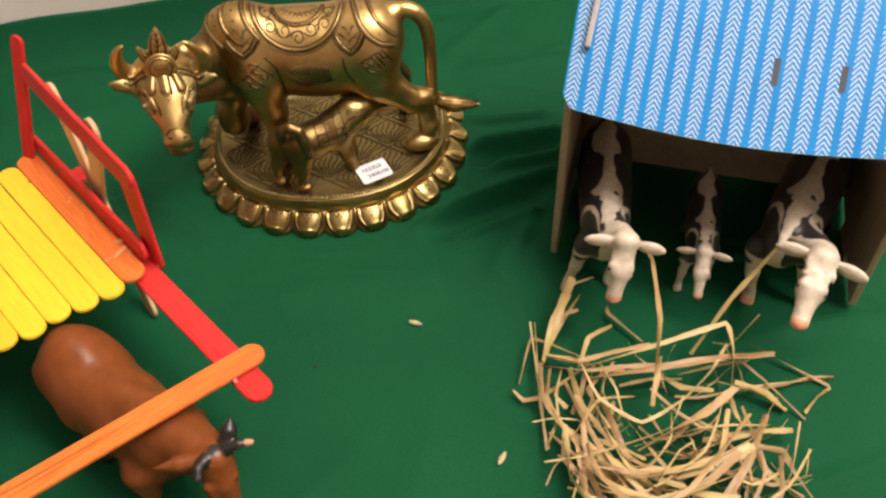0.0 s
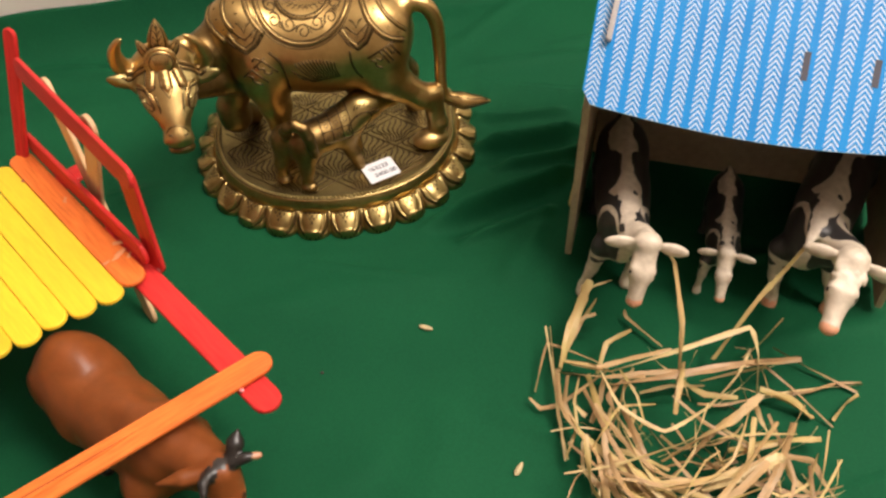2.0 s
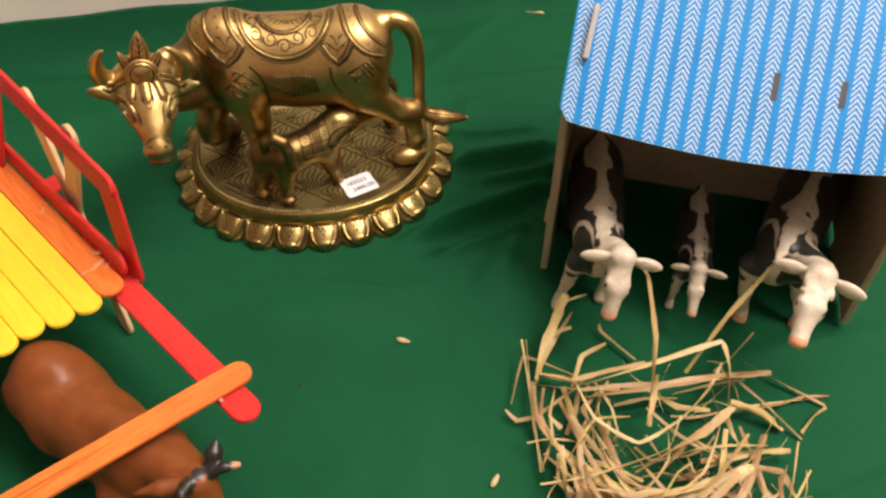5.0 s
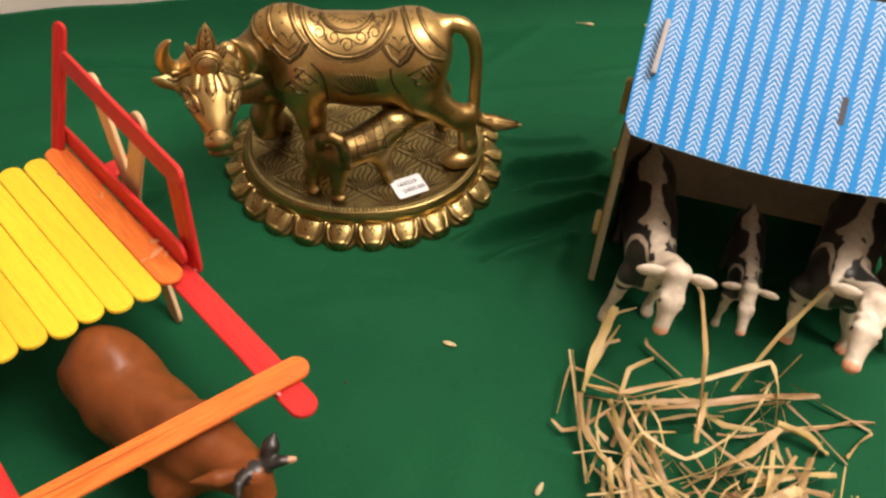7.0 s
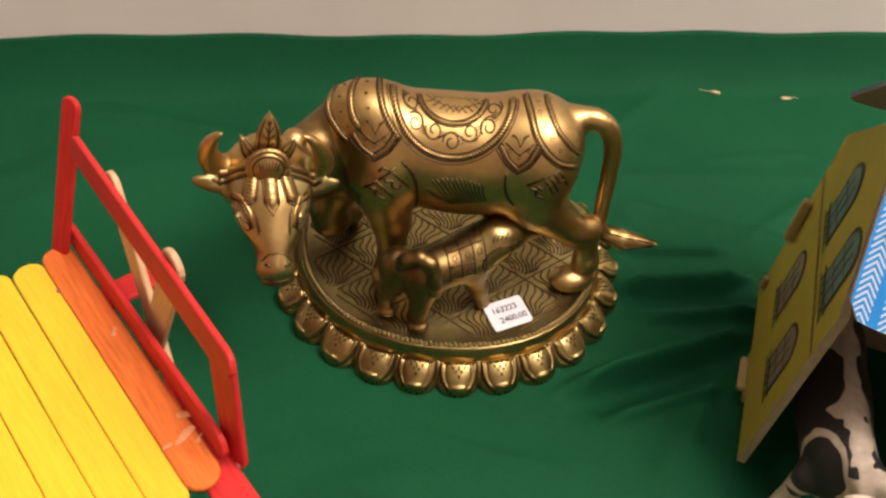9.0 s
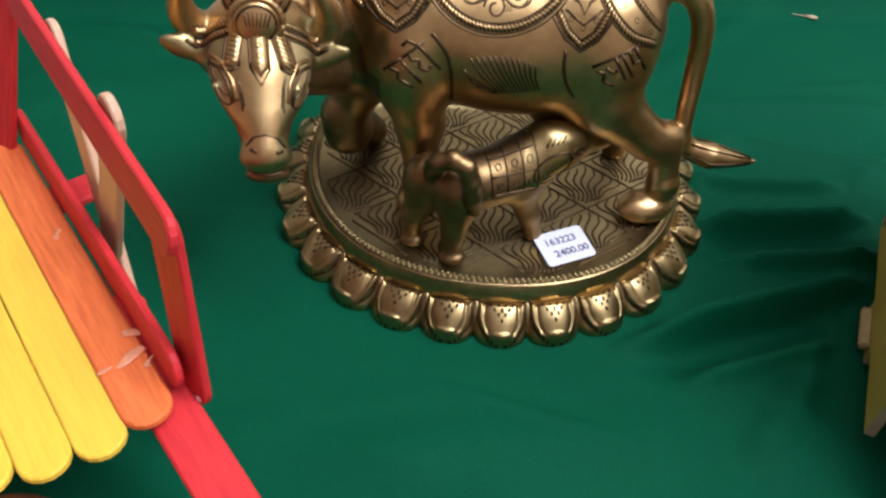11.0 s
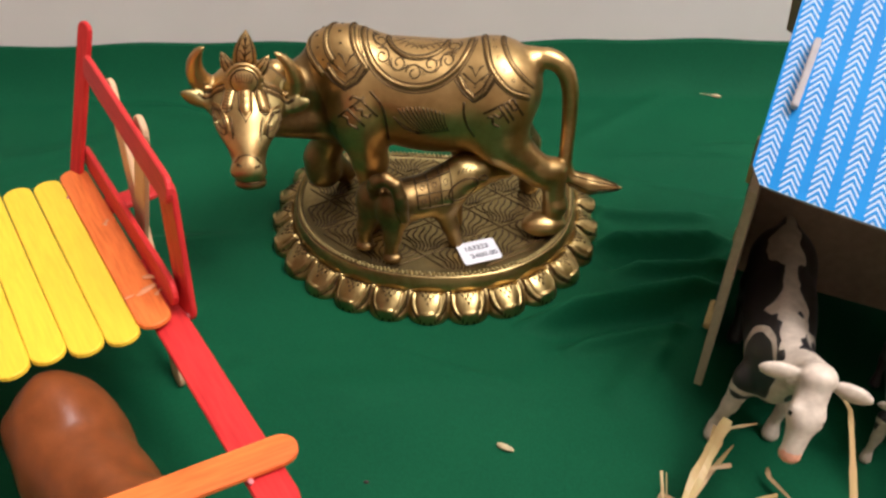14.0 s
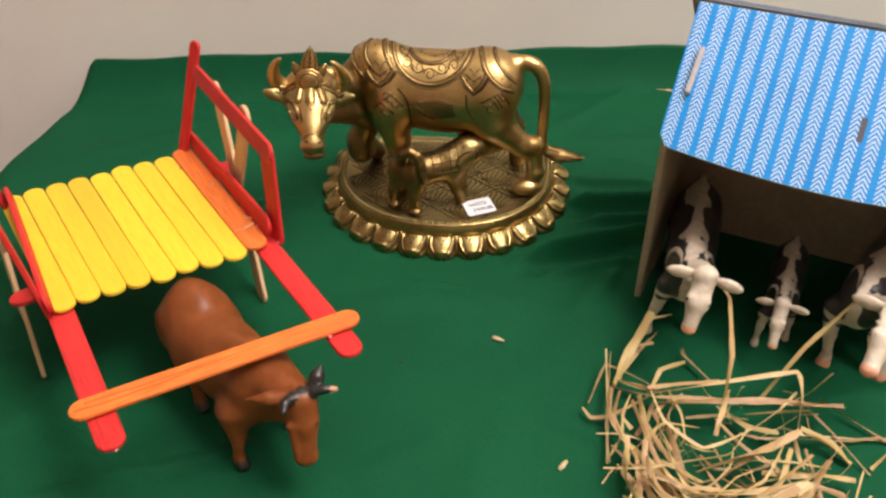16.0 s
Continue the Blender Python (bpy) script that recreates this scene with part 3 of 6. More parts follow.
lay("front_post", (-0.004, 0.040, 0.545), (0.040, 0.105, 1.04), (-0.96, -0.14, 0.12), RED, 0.098, 0.50)
lay("leg_stick", (-0.05, 0.29, 0.0), (0.09, 0.88, 0.97), (1, 0, -0.14), BARE, 0.10, 1.144, "bare wood leg stick")
lay("leg_stick", (-0.04, 0.78, 0.0), (0.07, 0.385, 1.07), (1, 0, -0.1), BARE, 0.10, 1.144, "bare wood leg stick")
lay("lower_rail", (-0.995, 0.05, 0.652), (-0.965, 1.12, 0.545), (1, 0, 0.12), RED, 0.10, 1.12)
lay("post", (-0.985, 1.12, 0.46), (-1.15, 1.12, 1.10), (0.92, -0.32, 0.25), RED, 0.075, 0.70)
lay("top_rail", (-1.075, 0.20, 1.04), (-1.12, 1.12, 1.0), (0.95, 0, 0.30), RED, 0.095, 0.98)
lay("front_post", (-1.005, 0.11, 0.56), (-1.06, 0.24, 1.05), (1.0, 0.0, 0.05), RED, 0.10, 0.52)
lay("leg_stick", (-1.13, 0.39, 0.0), (-1.03, 0.72, 1.06), (1, 0, 0.1), BARE, 0.10, 1.144, "bare wood leg stick")
lay("leg_stick", (-1.12, 0.85, 0.0), (-1.04, 0.42, 1.06), (1, 0, 0.1), BARE, 0.10, 1.144, "bare wood leg stick")
for c, r in (((-0.005, 0.02, 0.575), 0.010), ((-0.09, -0.67, 0.60), 0.009), ((-0.97, -0.725, 0.575), 0.011), ((-0.16, 0.93, 0.515), 0.007)):
    bm = bmesh.new()
    bmesh.ops.create_icosphere(bm, subdivisions=2, radius=r * D, matrix=Matrix.Translation(Vector(c) * D) @ Matrix.Diagonal((1, 1.3, 0.7, 1)))
    for f in bm.faces:
        f.smooth = True
    part("glue_drop", bm, GLUE, cart, "dried drop of glue")
for u, v, z, r, turn in ((-0.085, 0.175, 0.601, 0.022, 20), (-0.055, 0.235, 0.595, 0.018, -30), (-0.09, 0.65, 0.554, 0.012, 60), (-0.145, 0.17, 0.602, 0.010, 0), (-0.06, 0.14, 0.604, 0.010, 45)):
    bm = bmesh.new()
    bmesh.ops.create_icosphere(bm, subdivisions=3, radius=r * D, matrix=Matrix.Translation(Vector((u, v, z)) * D) @ pose(0, 0, 0, -5.6, 0, turn) @ Matrix.Diagonal((1.7, 0.6, 0.14, 1)))
    for w in bm.verts:
        w.co.x += 0.0004 * math.sin(w.co.y * 2600)
    for f in bm.faces:
        f.smooth = True
    part("glue_smear", bm, GLUE_CLEAR, cart, "shiny smear of dried glue")


# ---- the barn of printed board ----
BARN_TURN = -19.1
BARN = Matrix.Translation((0.0665, 0.2865, 0.0)) @ pose(0, 0, 0, 0, 0, BARN_TURN)
barn = thing("toy_barn", BARN, "slotted board barn with blue chevron roof and olive walls", "toy barn")
BW, BD, EAVE, RIDGE, TH = 1.36, 0.86, 0.93, 1.41, 0.03  # width, depth, heights and board


def gable(x0):
    """A gable wall standing across x, outline in (y, z)."""
    pts = [(0, 0.055), (0.30, 0.055), (0.30, 0.0), (0.52, 0.0), (0.52, 0.055), (BD, 0.055), (BD, EAVE), (BD / 2, RIDGE - 0.06), (0, EAVE)]
    m = Matrix(((0, 0, 1, x0 * D), (1, 0, 0, 0), (0, 1, 0, 0), (0, 0, 0, 1)))
    return outline_plate([(y * D, z * D) for y, z in pts], TH * D, m, 0.0003)


left_wall = part("side_wall", gable(0), [OLIVE, MDF, MDF_PALE], barn, "olive yellow printed side wall")
right_wall = part("side_wall", gable(BW), [OLIVE, MDF, MDF_PALE], barn)
for ob, outward in ((left_wall, -1), (right_wall, 1)):
    for p in ob.data.polygons:
        p.material_index = 0 if p.normal.x * outward > 0.9 else (1 if p.normal.x * outward < -0.9 else 2)


def board(name, pts, thick, m, mats, label="", parent=barn):
    ob = part(name, outline_plate(pts, thick, m, 0.0002), mats, parent, label)
    return ob


# back wall: one plain board down to the cloth
back_pts = [(0.03, 0.0), (BW, 0.0), (BW, EAVE + 0.04), (0.03, EAVE + 0.04)]
board("back_wall", [(x * D, z * D) for x, z in back_pts], TH * D, Matrix(((1, 0, 0, 0), (0, 0, -1, (BD - 0.06) * D), (0, 1, 0, 0), (0, 0, 0, 1))), MDF, "raw brown board back wall")
for y0, y1, z0, z1, out in ((BD - 0.09, BD - 0.05, 0.44, 0.65, 0.034), (BD - 0.08, BD - 0.05, 0.13, 0.20, 0.02), (0.32, 0.48, 0.03, 0.058, 0.03)):
    part("tab", bevelled_box(out * D, (y1 - y0) * D, (z1 - z0) * D, 0.0006, pose(-out / 2 * D - 0.0002, (y0 + y1) / 2 * D, (z0 + z1) / 2 * D)), TAB, left_wall)


def arched(w, h, n=8, x=0.0, y=0.0):
    """An arched outline w wide and h high, standing on (x, y)."""
    pts = [(x - w / 2, y), (x + w / 2, y)]
    for k in range(n + 1):
        a = math.pi * k / n
        pts.append((x + w / 2 * math.cos(a), y + h - w / 2 + w / 2 * math.sin(a)))
    return pts


def print_plate(name, pts, depth, mat, parent):
    """A thin printed shape on the outer face of the left wall; outline in (y, z)."""
    m = Matrix(((0, 0, -1, -depth * D), (1, 0, 0, 0), (0, 1, 0, 0), (0, 0, 0, 1)))
    return part(name, outline_plate([(y * D, z * D) for y, z in pts], 0.00006, m), mat, parent)


def bar_pts(y0, y1, z0, z1):
    return [(y0, z0), (y1, z0), (y1, z1), (y0, z1)]


for y, z, glass in ((0.20, 0.32, PRINT_PINK), (0.53, 0.34, PRINT_PINK), (0.20, 0.80, PRINT_BLUE), (0.50, 0.80, PRINT_BLUE)):
    frame_ob = print_plate("printed_window", arched(0.164, 0.285, 10, y, z), 0.002, PRINT_DARK, left_wall)
    print_plate("pane", arched(0.136, 0.256, 10, y, z + 0.011), 0.0032, glass, frame_ob)
    for k in (-0.022, 0.022):
        print_plate("bar", bar_pts(y + k - 0.0032, y + k + 0.0032, z + 0.01, z + 0.225), 0.0042, PRINT_DARK, frame_ob)
    for k in (0.085, 0.165):
        print_plate("bar", bar_pts(y - 0.066, y + 0.066, z + k, z + k + 0.006), 0.0052, PRINT_DARK, frame_ob)
    for k in (-0.018, 0.022):
        print_plate("sill_rail", bar_pts(y - 0.105, y + 0.105, z + k, z + k + 0.010), 0.0062, PRINT_DARK, frame_ob)
    for k in (-0.07, -0.035, 0.0, 0.035, 0.07):
        print_plate("baluster", bar_pts(y + k - 0.004, y + k + 0.004, z - 0.008, z + 0.022), 0.0072, PRINT_DARK, frame_ob)
for k in range(19):
    print_plate("printed_dash", bar_pts(0.005 + 0.045 * k, 0.041 + 0.045 * k, 0.725, 0.742), 0.002, PRINT_BROWN, left_wall)


def roof_panel(front):
    """One roof slope: a bowed board from eave to ridge, printed outside."""
    x0, x1 = -0.008 if front else -0.045, BW + 0.045
    nx, ny = 40, 12
    slope = math.atan2(0.447, 0.492)
    length = 0.665
    rc = 0.05
    outer, uv = [], []
    for i in range(nx + 1):
        for j in range(ny + 1):
            s, x = j / ny, x0 + (x1 - x0) * i / nx
            lo, hi = 0.0, length
            e = min(x - x0, x1 - x)
            if e < rc:
                lo = rc - math.sqrt(max(rc * rc - (rc - e) ** 2, 0))
            d = lo + (hi - lo) * s
            bow = -0.055 * math.sin(math.pi * (x - x0) / (x1 - x0)) * (1 - s)
            d2 = d + bow
            y = -0.05 + d2 * math.cos(slope)
            z = 1.0 + d2 * math.sin(slope) - 0.0
            outer.append((x, y, z))
            uv.append(((x - x0) * D, d * D))
    o = np.array(outer)
    nrm = np.array((0, -math.sin(slope), math.cos(slope)))
    inner = o - nrm * 0.018
    if not front:
        mid = BD / 2 - 0.0
        for side in (o, inner):
            side[:, 1] = 2 * mid - side[:, 1] + 0.045
            side[:, 2] += 0.022
    v = np.concatenate([o, inner]) * D
    m = (nx + 1) * (ny + 1)
    faces, slots = [], []
    idx = lambda i, j: i * (ny + 1) + j
    for i in range(nx):
        for j in range(ny):
            q = (idx(i, j), idx(i + 1, j), idx(i + 1, j + 1), idx(i, j + 1))
            faces.append(q if front else q[::-1])
            slots.append(0)
            r = tuple(a + m for a in q)
            faces.append(r[::-1] if front else r)
            slots.append(1)
    rim = [idx(i, 0) for i in range(nx + 1)] + [idx(nx, j) for j in range(1, ny + 1)] + [idx(i, ny) for i in range(nx - 1, -1, -1)] + [idx(0, j) for j in range(ny - 1, 0, -1)]
    for a, b in zip(rim, rim[1:] + rim[:1]):
        q = (b, a, a + m, b + m)
        faces.append(q if front else q[::-1])
        slots.append(2)
    ob = solid("roof_panel", v, faces, [ROOF, MDF, CARD_EDGE if front else CARD_DARK], barn, slots=slots)
    layer = ob.data.uv_layers.new(name="print")
    for loop in ob.data.loops:
        layer.data[loop.index].uv = uv[loop.vertex_index % m]
    if front:
        ob["label"] = "blue roof panel printed with white chevrons"
    return ob


front_roof = roof_panel(True)
roof_panel(False)
SL = math.atan2(0.447, 0.492)


def on_roof(x, d, lift=0.0):
    """A pose on the front slope: x along the eave, d up the slope."""
    return pose(x * D, (-0.05 + d * math.cos(SL)) * D, (1.0 + d * math.sin(SL)) * D, math.degrees(SL)) @ pose(0, 0, lift)


part("roof_tab", bevelled_box(0.021 * D, 0.215 * D, 0.05 * D, 0.0004, on_roof(0.062, 0.345, 0.001) @ pose(0, 0, 0, 0, 0, -3)), CARD_PALE, front_roof, "pale board tab through the roof slot")
for x, d, w, l in ((0.768, 0.240, 0.024, 0.105), (1.01, 0.245, 0.024, 0.10)):
    part("roof_slot", bevelled_box(w * D, l * D, 0.0012, 0.0001, on_roof(x, d, -0.0004)), SLOT, front_roof, "dark open slot in the roof")


# ---- the figurine cows ----
def cow_figure(place, turn, size, nose, ear_l, ear_r, hooves, label, curly=False, swing=0.0):
    """A standing cow; own axes: x across, y from nose to tail, z up, in decimetres times size."""
    back = Matrix.Rotation(-radians(swing), 3, "Z")    # the head keeps its place while the body swings
    nose, ear_l, ear_r = (np.array(back @ Vector(p)) for p in (nose, ear_l, ear_r))
    poll = (ear_l + ear_r) / 2 + (0, 0.01, 0.01)
    face = poll + (nose - poll) * 0.45 + (0, -0.012, 0.0)
    forms = [
        ball((0, 0.16, 0.355), (0.122, 0.36, 0.150)), ball((0, -0.08, 0.36), (0.094, 0.15, 0.140)), ball((0, 0.40, 0.38), (0.118, 0.16, 0.125)),
        cone((0, -0.10, 0.42), 0.066, poll + (0, 0.05, -0.02), 0.042, 0.05), cone((0, -0.12, 0.34), 0.054, poll + (0, 0.05, -0.07), 0.036, 0.05),
        ball((0, 0.12, 0.490), (0.035, 0.42, 0.025), 0.05), ball((0, 0.33, 0.24), (0.07, 0.08, 0.06), 0.05),
        cone(poll, 0.050, face, 0.046, 0.02), cone(face, 0.043, nose + (nose - face) * -0.12, 0.029, 0.02), ball(nose + (0, 0.012, 0.010), (0.032, 0.027, 0.025), 0.012),
        ball(poll + (0, -0.01, 0.025), (0.048, 0.036, 0.028), 0.03),
    ]
    across = (ear_r - ear_l) / np.linalg.norm(ear_r - ear_l)
    for tip, s in ((ear_l, -1), (ear_r, 1)):
        root = poll + across * 0.030 * s
        way = (tip - root) * s
        long = np.linalg.norm(way)
        turned = (0, -math.degrees(math.asin(way[2] / long)), math.degrees(math.atan2(way[1], way[0])))
        forms += [ball(root * 0.42 + tip * 0.58, (long * 0.46, 0.018, 0.032), 0.012, turned), cone(root * 0.5 + tip * 0.5, 0.014, tip, 0.004, 0.012)]
        forms.append(cone(face + across * 0.035 * s + (0, -0.008, 0.034), 0.015, face + across * 0.034 * s + (0, -0.011, 0.012), 0.013, 0.03))
    if curly:
        down = (nose - poll) / np.linalg.norm(nose - poll)
        out = np.cross(across, down)
        out = out * (1 if out[2] > 0 else -1)
        tuft = poll + down * 0.055 + out * 0.046
        for k in range(26):
            a = 2.4 * k
            r = 0.016 + 0.034 * (k / 26) ** 0.5
            lock = tuft + across * r * math.cos(a) + down * r * 1.15 * math.sin(a) - out * r * 0.20
            swirl = across * math.cos(a + 1.0) + down * math.sin(a + 1.0)
            forms.append(cone(lock, 0.0120, lock + swirl * 0.020 - out * 0.004, 0.006, 0.004))
    for hx, hy, front in hooves:
        top = (0.085 * (1 if hx > 0 else -1), hy * 0.9 + (0.0 if front else 0.02), 0.30)
        knee = ((hx + top[0]) / 2, hy + (0.0 if front else 0.04), 0.17)
        forms += [cone(top, 0.046, knee, 0.026, 0.04), cone(knee, 0.025, (hx, hy, 0.06), 0.019, 0.02), cone((hx, hy, 0.050), 0.024, (hx, hy - 0.012, 0.016), 0.031, 0.010)]
    forms += [cone((0, 0.53, 0.46), 0.022, (0.02, 0.58, 0.34), 0.015, 0.03), cone((0.02, 0.58, 0.34), 0.015, (0.03, 0.57, 0.2), 0.024, 0.01)]
    v, q = skin(forms, 0.0085)
    v[:, 2] = np.maximum(v[:, 2], 0)
    mid = v[q].mean(1)
    slots = np.where(np.linalg.norm((mid - nose - (0, -0.004, 0.0)) / (1, 1, 0.9), axis=1) < 0.042, 1, 0)
    if curly:
        slots = np.where((mid[:, 2] < 0.045) & (mid[:, 1] > nose[1] + 0.08) & (mid[:, 1] < 0.05), 1, slots)
    for s in (-1, 1):
        eye = face + across * 0.052 * s + (0, -0.02, 0.026)
        slots = np.where(np.linalg.norm(mid - eye, axis=1) < 0.010, 2, slots)
    ob = solid("cow_figurine", v * D * size, q, [hide_material("black_and_white_figurine_paint", size), PINK, EYE_PAINT], slots=slots, smooth=True)
    ob.matrix_basis = pose(place[0] * D, place[1] * D, 0.0003, 0, 0, turn + swing)
    return tagged(ob, label, "cow figurine", "cows in the barn")


cow_figure((0.885, 2.80), -11.6, 1.0, (0.035, -0.475, 0.355), (-0.100, -0.350, 0.580), (0.225, -0.335, 0.518),
           ((-0.140, -0.15, 1), (0.055, -0.085, 1), (-0.09, 0.36, 0), (0.10, 0.40, 0)), "black and white cow figurine with a pink muzzle, head out")
cow_figure((1.334, 2.738), -19.0, 0.66, (0.013, -0.490, 0.276), (-0.167, -0.270, 0.470), (0.175, -0.335, 0.530),
           ((-0.096, -0.206, 1), (0.10, -0.06, 1), (-0.09, 0.36, 0), (0.10, 0.40, 0)), "small black and white cow figurine with lowered head")
cow_figure((1.69, 2.65), -25.0, 1.1, (0.057, -0.561, 0.4), (-0.073, -0.311, 0.52), (0.249, -0.346, 0.485),
           ((-0.048, -0.176, 1), (0.16, -0.09, 1), (-0.09, 0.36, 0), (0.10, 0.40, 0)), "black and white cow figurine with a curly forehead", True, -12)


# ---- the brown ox under the yoke bar ----
def ox_figure():
    rump, chest = np.array((-1.33, 2.21, 0.37)), np.array((-0.95, 1.87, 0.37))
    ahead = (chest - rump) / np.linalg.norm(chest - rump)
    side = np.array((ahead[1], -ahead[0], 0))  # towards the ox's right
    yaw = math.degrees(math.atan2(ahead[1], ahead[0]))
    mid = (rump + chest) / 2

    def at(f, s, z):
        return mid + ahead * f + side * s + (0, 0, z - mid[2])

    forms = [
        ball(at(0.02, 0.03, 0.335), (0.30, 0.160, 0.190), 0.06, (0, 0, yaw)), ball(at(-0.25, 0.012, 0.385), (0.170, 0.152, 0.170), 0.06, (0, 0, yaw)),
        ball(at(-0.17, 0.025, 0.33), (0.15, 0.165, 0.17), 0.06, (0, 0, yaw)),
        ball(at(0.24, 0.025, 0.365), (0.14, 0.128, 0.172), 0.06, (0, 0, yaw)), ball(at(0.18, 0.02, 0.50), (0.13, 0.045, 0.045), 0.06, (0, 0, yaw)),
        ball(at(-0.25, 0.0, 0.515), (0.09, 0.045, 0.035), 0.06, (0, 0, yaw)), ball(at(0.27, 0.11, 0.34), (0.085, 0.05, 0.12), 0.03, (0, 0, yaw)),
        ball(at(-0.31, 0.125, 0.32), (0.095, 0.05, 0.13), 0.04, (0, 0, yaw)),
    ]
    poll, nose = np.array((-0.728, 1.680, 0.495)), np.array((-0.720, 1.597, 0.258))
    brow, lat = poll * 0.62 + nose * 0.38, np.array((0.92, 0.39, 0.0))
    turn = math.degrees(math.atan2(lat[1], lat[0]))
    forms += [cone(at(0.26, 0, 0.42), 0.125, poll + (-0.03, 0.03, -0.03), 0.075, 0.06), cone(at(0.28, 0, 0.30), 0.09, poll + (-0.02, 0.02, -0.10), 0.06, 0.06),
              cone(poll, 0.056, brow, 0.054, 0.03), cone(brow, 0.050, nose, 0.037, 0.03), ball(nose + (0, 0, -0.004), (0.048, 0.036, 0.034), 0.015, (0, 0, turn)),
              cone(brow + (0, 0.03, -0.06), 0.045, nose + (0, 0.02, -0.01), 0.03, 0.03)]
    # folds of skin across the neck
    for k in range(7):
        a, b = at(0.30 + 0.026 * k, -0.035, 0.523 - 0.001 * k), at(0.305 + 0.026 * k, 0.05, 0.510 - 0.001 * k)
        forms.append(cone(a, 0.0075, b, 0.0065, 0.008))
    # flat face between two edges, brows and eyes
    for s in (-1, 1):
        forms.append(cone(brow + lat * 0.034 * s + (0, -0.026, 0.02), 0.020, nose + lat * 0.024 * s + (0, -0.014, 0.015), 0.019, 0.008))
        forms.append(ball(brow + lat * 0.050 * s + (0, -0.022, 0.010), (0.016, 0.014, 0.018), 0.012))
    ears = (((-0.765, 1.672, 0.515), (-0.935, 1.648, 0.515)), ((-0.688, 1.712, 0.525), (-0.662, 1.782, 0.595)))
    for root, tip in ears:
        root, tip = np.array(root), np.array(tip)
        forms += [cone(root, 0.026, root * 0.5 + tip * 0.5, 0.030, 0.012), cone(root * 0.5 + tip * 0.5, 0.029, tip, 0.006, 0.01)]
    for f, s, front in ((0.25, 0.190, 1), (0.25, -0.10, 1), (-0.13, 0.15, 0), (-0.30, -0.11, 0)):
        top, foot = at(f, s * 0.8, 0.30), at(f + (0.03 if front else 0.02), s, 0)
        knee = (top + foot) / 2 + ahead * (0.01 if front else -0.03) + (0, 0, 0.02)
        forms += [cone(top, 0.075, knee, 0.034, 0.05), cone(knee, 0.031, foot + (0, 0, 0.06), 0.022, 0.02), cone(foot + (0, 0, 0.05), 0.027, foot + (0, 0, 0.02) + ahead * 0.02, 0.032, 0.012)]
    forms.append(cone(at(-0.39, 0, 0.42), 0.025, at(-0.42, 0.02, 0.15), 0.02, 0.03))
    horn_at = []
    for root, bend, tip in (((-0.755, 1.655, 0.535), (-0.775, 1.620, 0.540), (-0.772, 1.585, 0.530)), ((-0.680, 1.690, 0.535), (-0.640, 1.700, 0.545), (-0.598, 1.706, 0.543))):
        root, bend, tip = np.array(root), np.array(bend), np.array(tip)
        forms += [cone(root, 0.020, bend, 0.018, 0.012), cone(bend, 0.018, tip, 0.013, 0.008)]
        horn_at.append((root, bend, tip))
    v, q = skin(forms, 0.0085)
    v[:, 2] = np.maximum(v[:, 2], 0)
    mid_q = v[q].mean(1)
    slots = np.zeros(len(q), int)
    for root, bend, tip in horn_at:
        for a, b in ((root, bend), (bend, tip)):
            ab = b - a
            t = np.clip(((mid_q - a) @ ab) / (ab @ ab), 0, 1)
            slots[np.linalg.norm(mid_q - a - t[:, None] * ab, axis=1) < 0.0265] = 1
    ear_a, ear_b = np.array(ears[1][0]), np.array(ears[1][1])
    t = np.clip(((mid_q - ear_a) @ (ear_b - ear_a)) / ((ear_b - ear_a) @ (ear_b - ear_a)), 0, 1)
    slots[np.linalg.norm(mid_q - ear_a - t[:, None] * (ear_b - ear_a), axis=1) < 0.034] = 1
    slots[np.linalg.norm(mid_q - poll - (0.004, 0.004, 0.052), axis=1) < 0.024] = 1
    slots[np.linalg.norm(mid_q - horn_at[1][2], axis=1) < 0.024] = 2
    slots[mid_q[:, 2] < 0.055] = 1
    for s in (-1, 1):
        slots[np.linalg.norm(mid_q - brow - lat * 0.054 * s - (0, -0.034, 0.012), axis=1) < 0.012] = 1
    base = np.array((*mid[:2], 0)) * D
    ob = solid("ox_figurine", v * D, q, [OX, OX_DARK, HORN_TIP], origin=base, slots=slots, smooth=True)
    ob.location = Vector(base) + Vector((0, 0, 0.0003))
    return tagged(ob, "glossy brown ox figurine with dark horns under the cart's yoke", "ox figurine")


ox_figure()


# ---- the brass statue: cow and calf on an oval lotus base, one casting ----
from mathutils.bvhtree import BVHTree

CX, CY = -0.385, 3.80         # middle of the base, where its half oval begins
PLATE_Z = 0.15


class Cast:
    """Collects the pieces of the casting: verts, faces and a slot for each face."""

    def __init__(self):
        self.verts, self.faces, self.slots, self.n = [], [], [], 0

    def take(self, v, f, slot=0):
        self.verts.append(np.asarray(v, float))
        self.faces += [tuple(int(i) + self.n for i in q) for q in f]
        self.slots += slot if isinstance(slot, list) else [slot] * len(f)
        self.n += len(v)


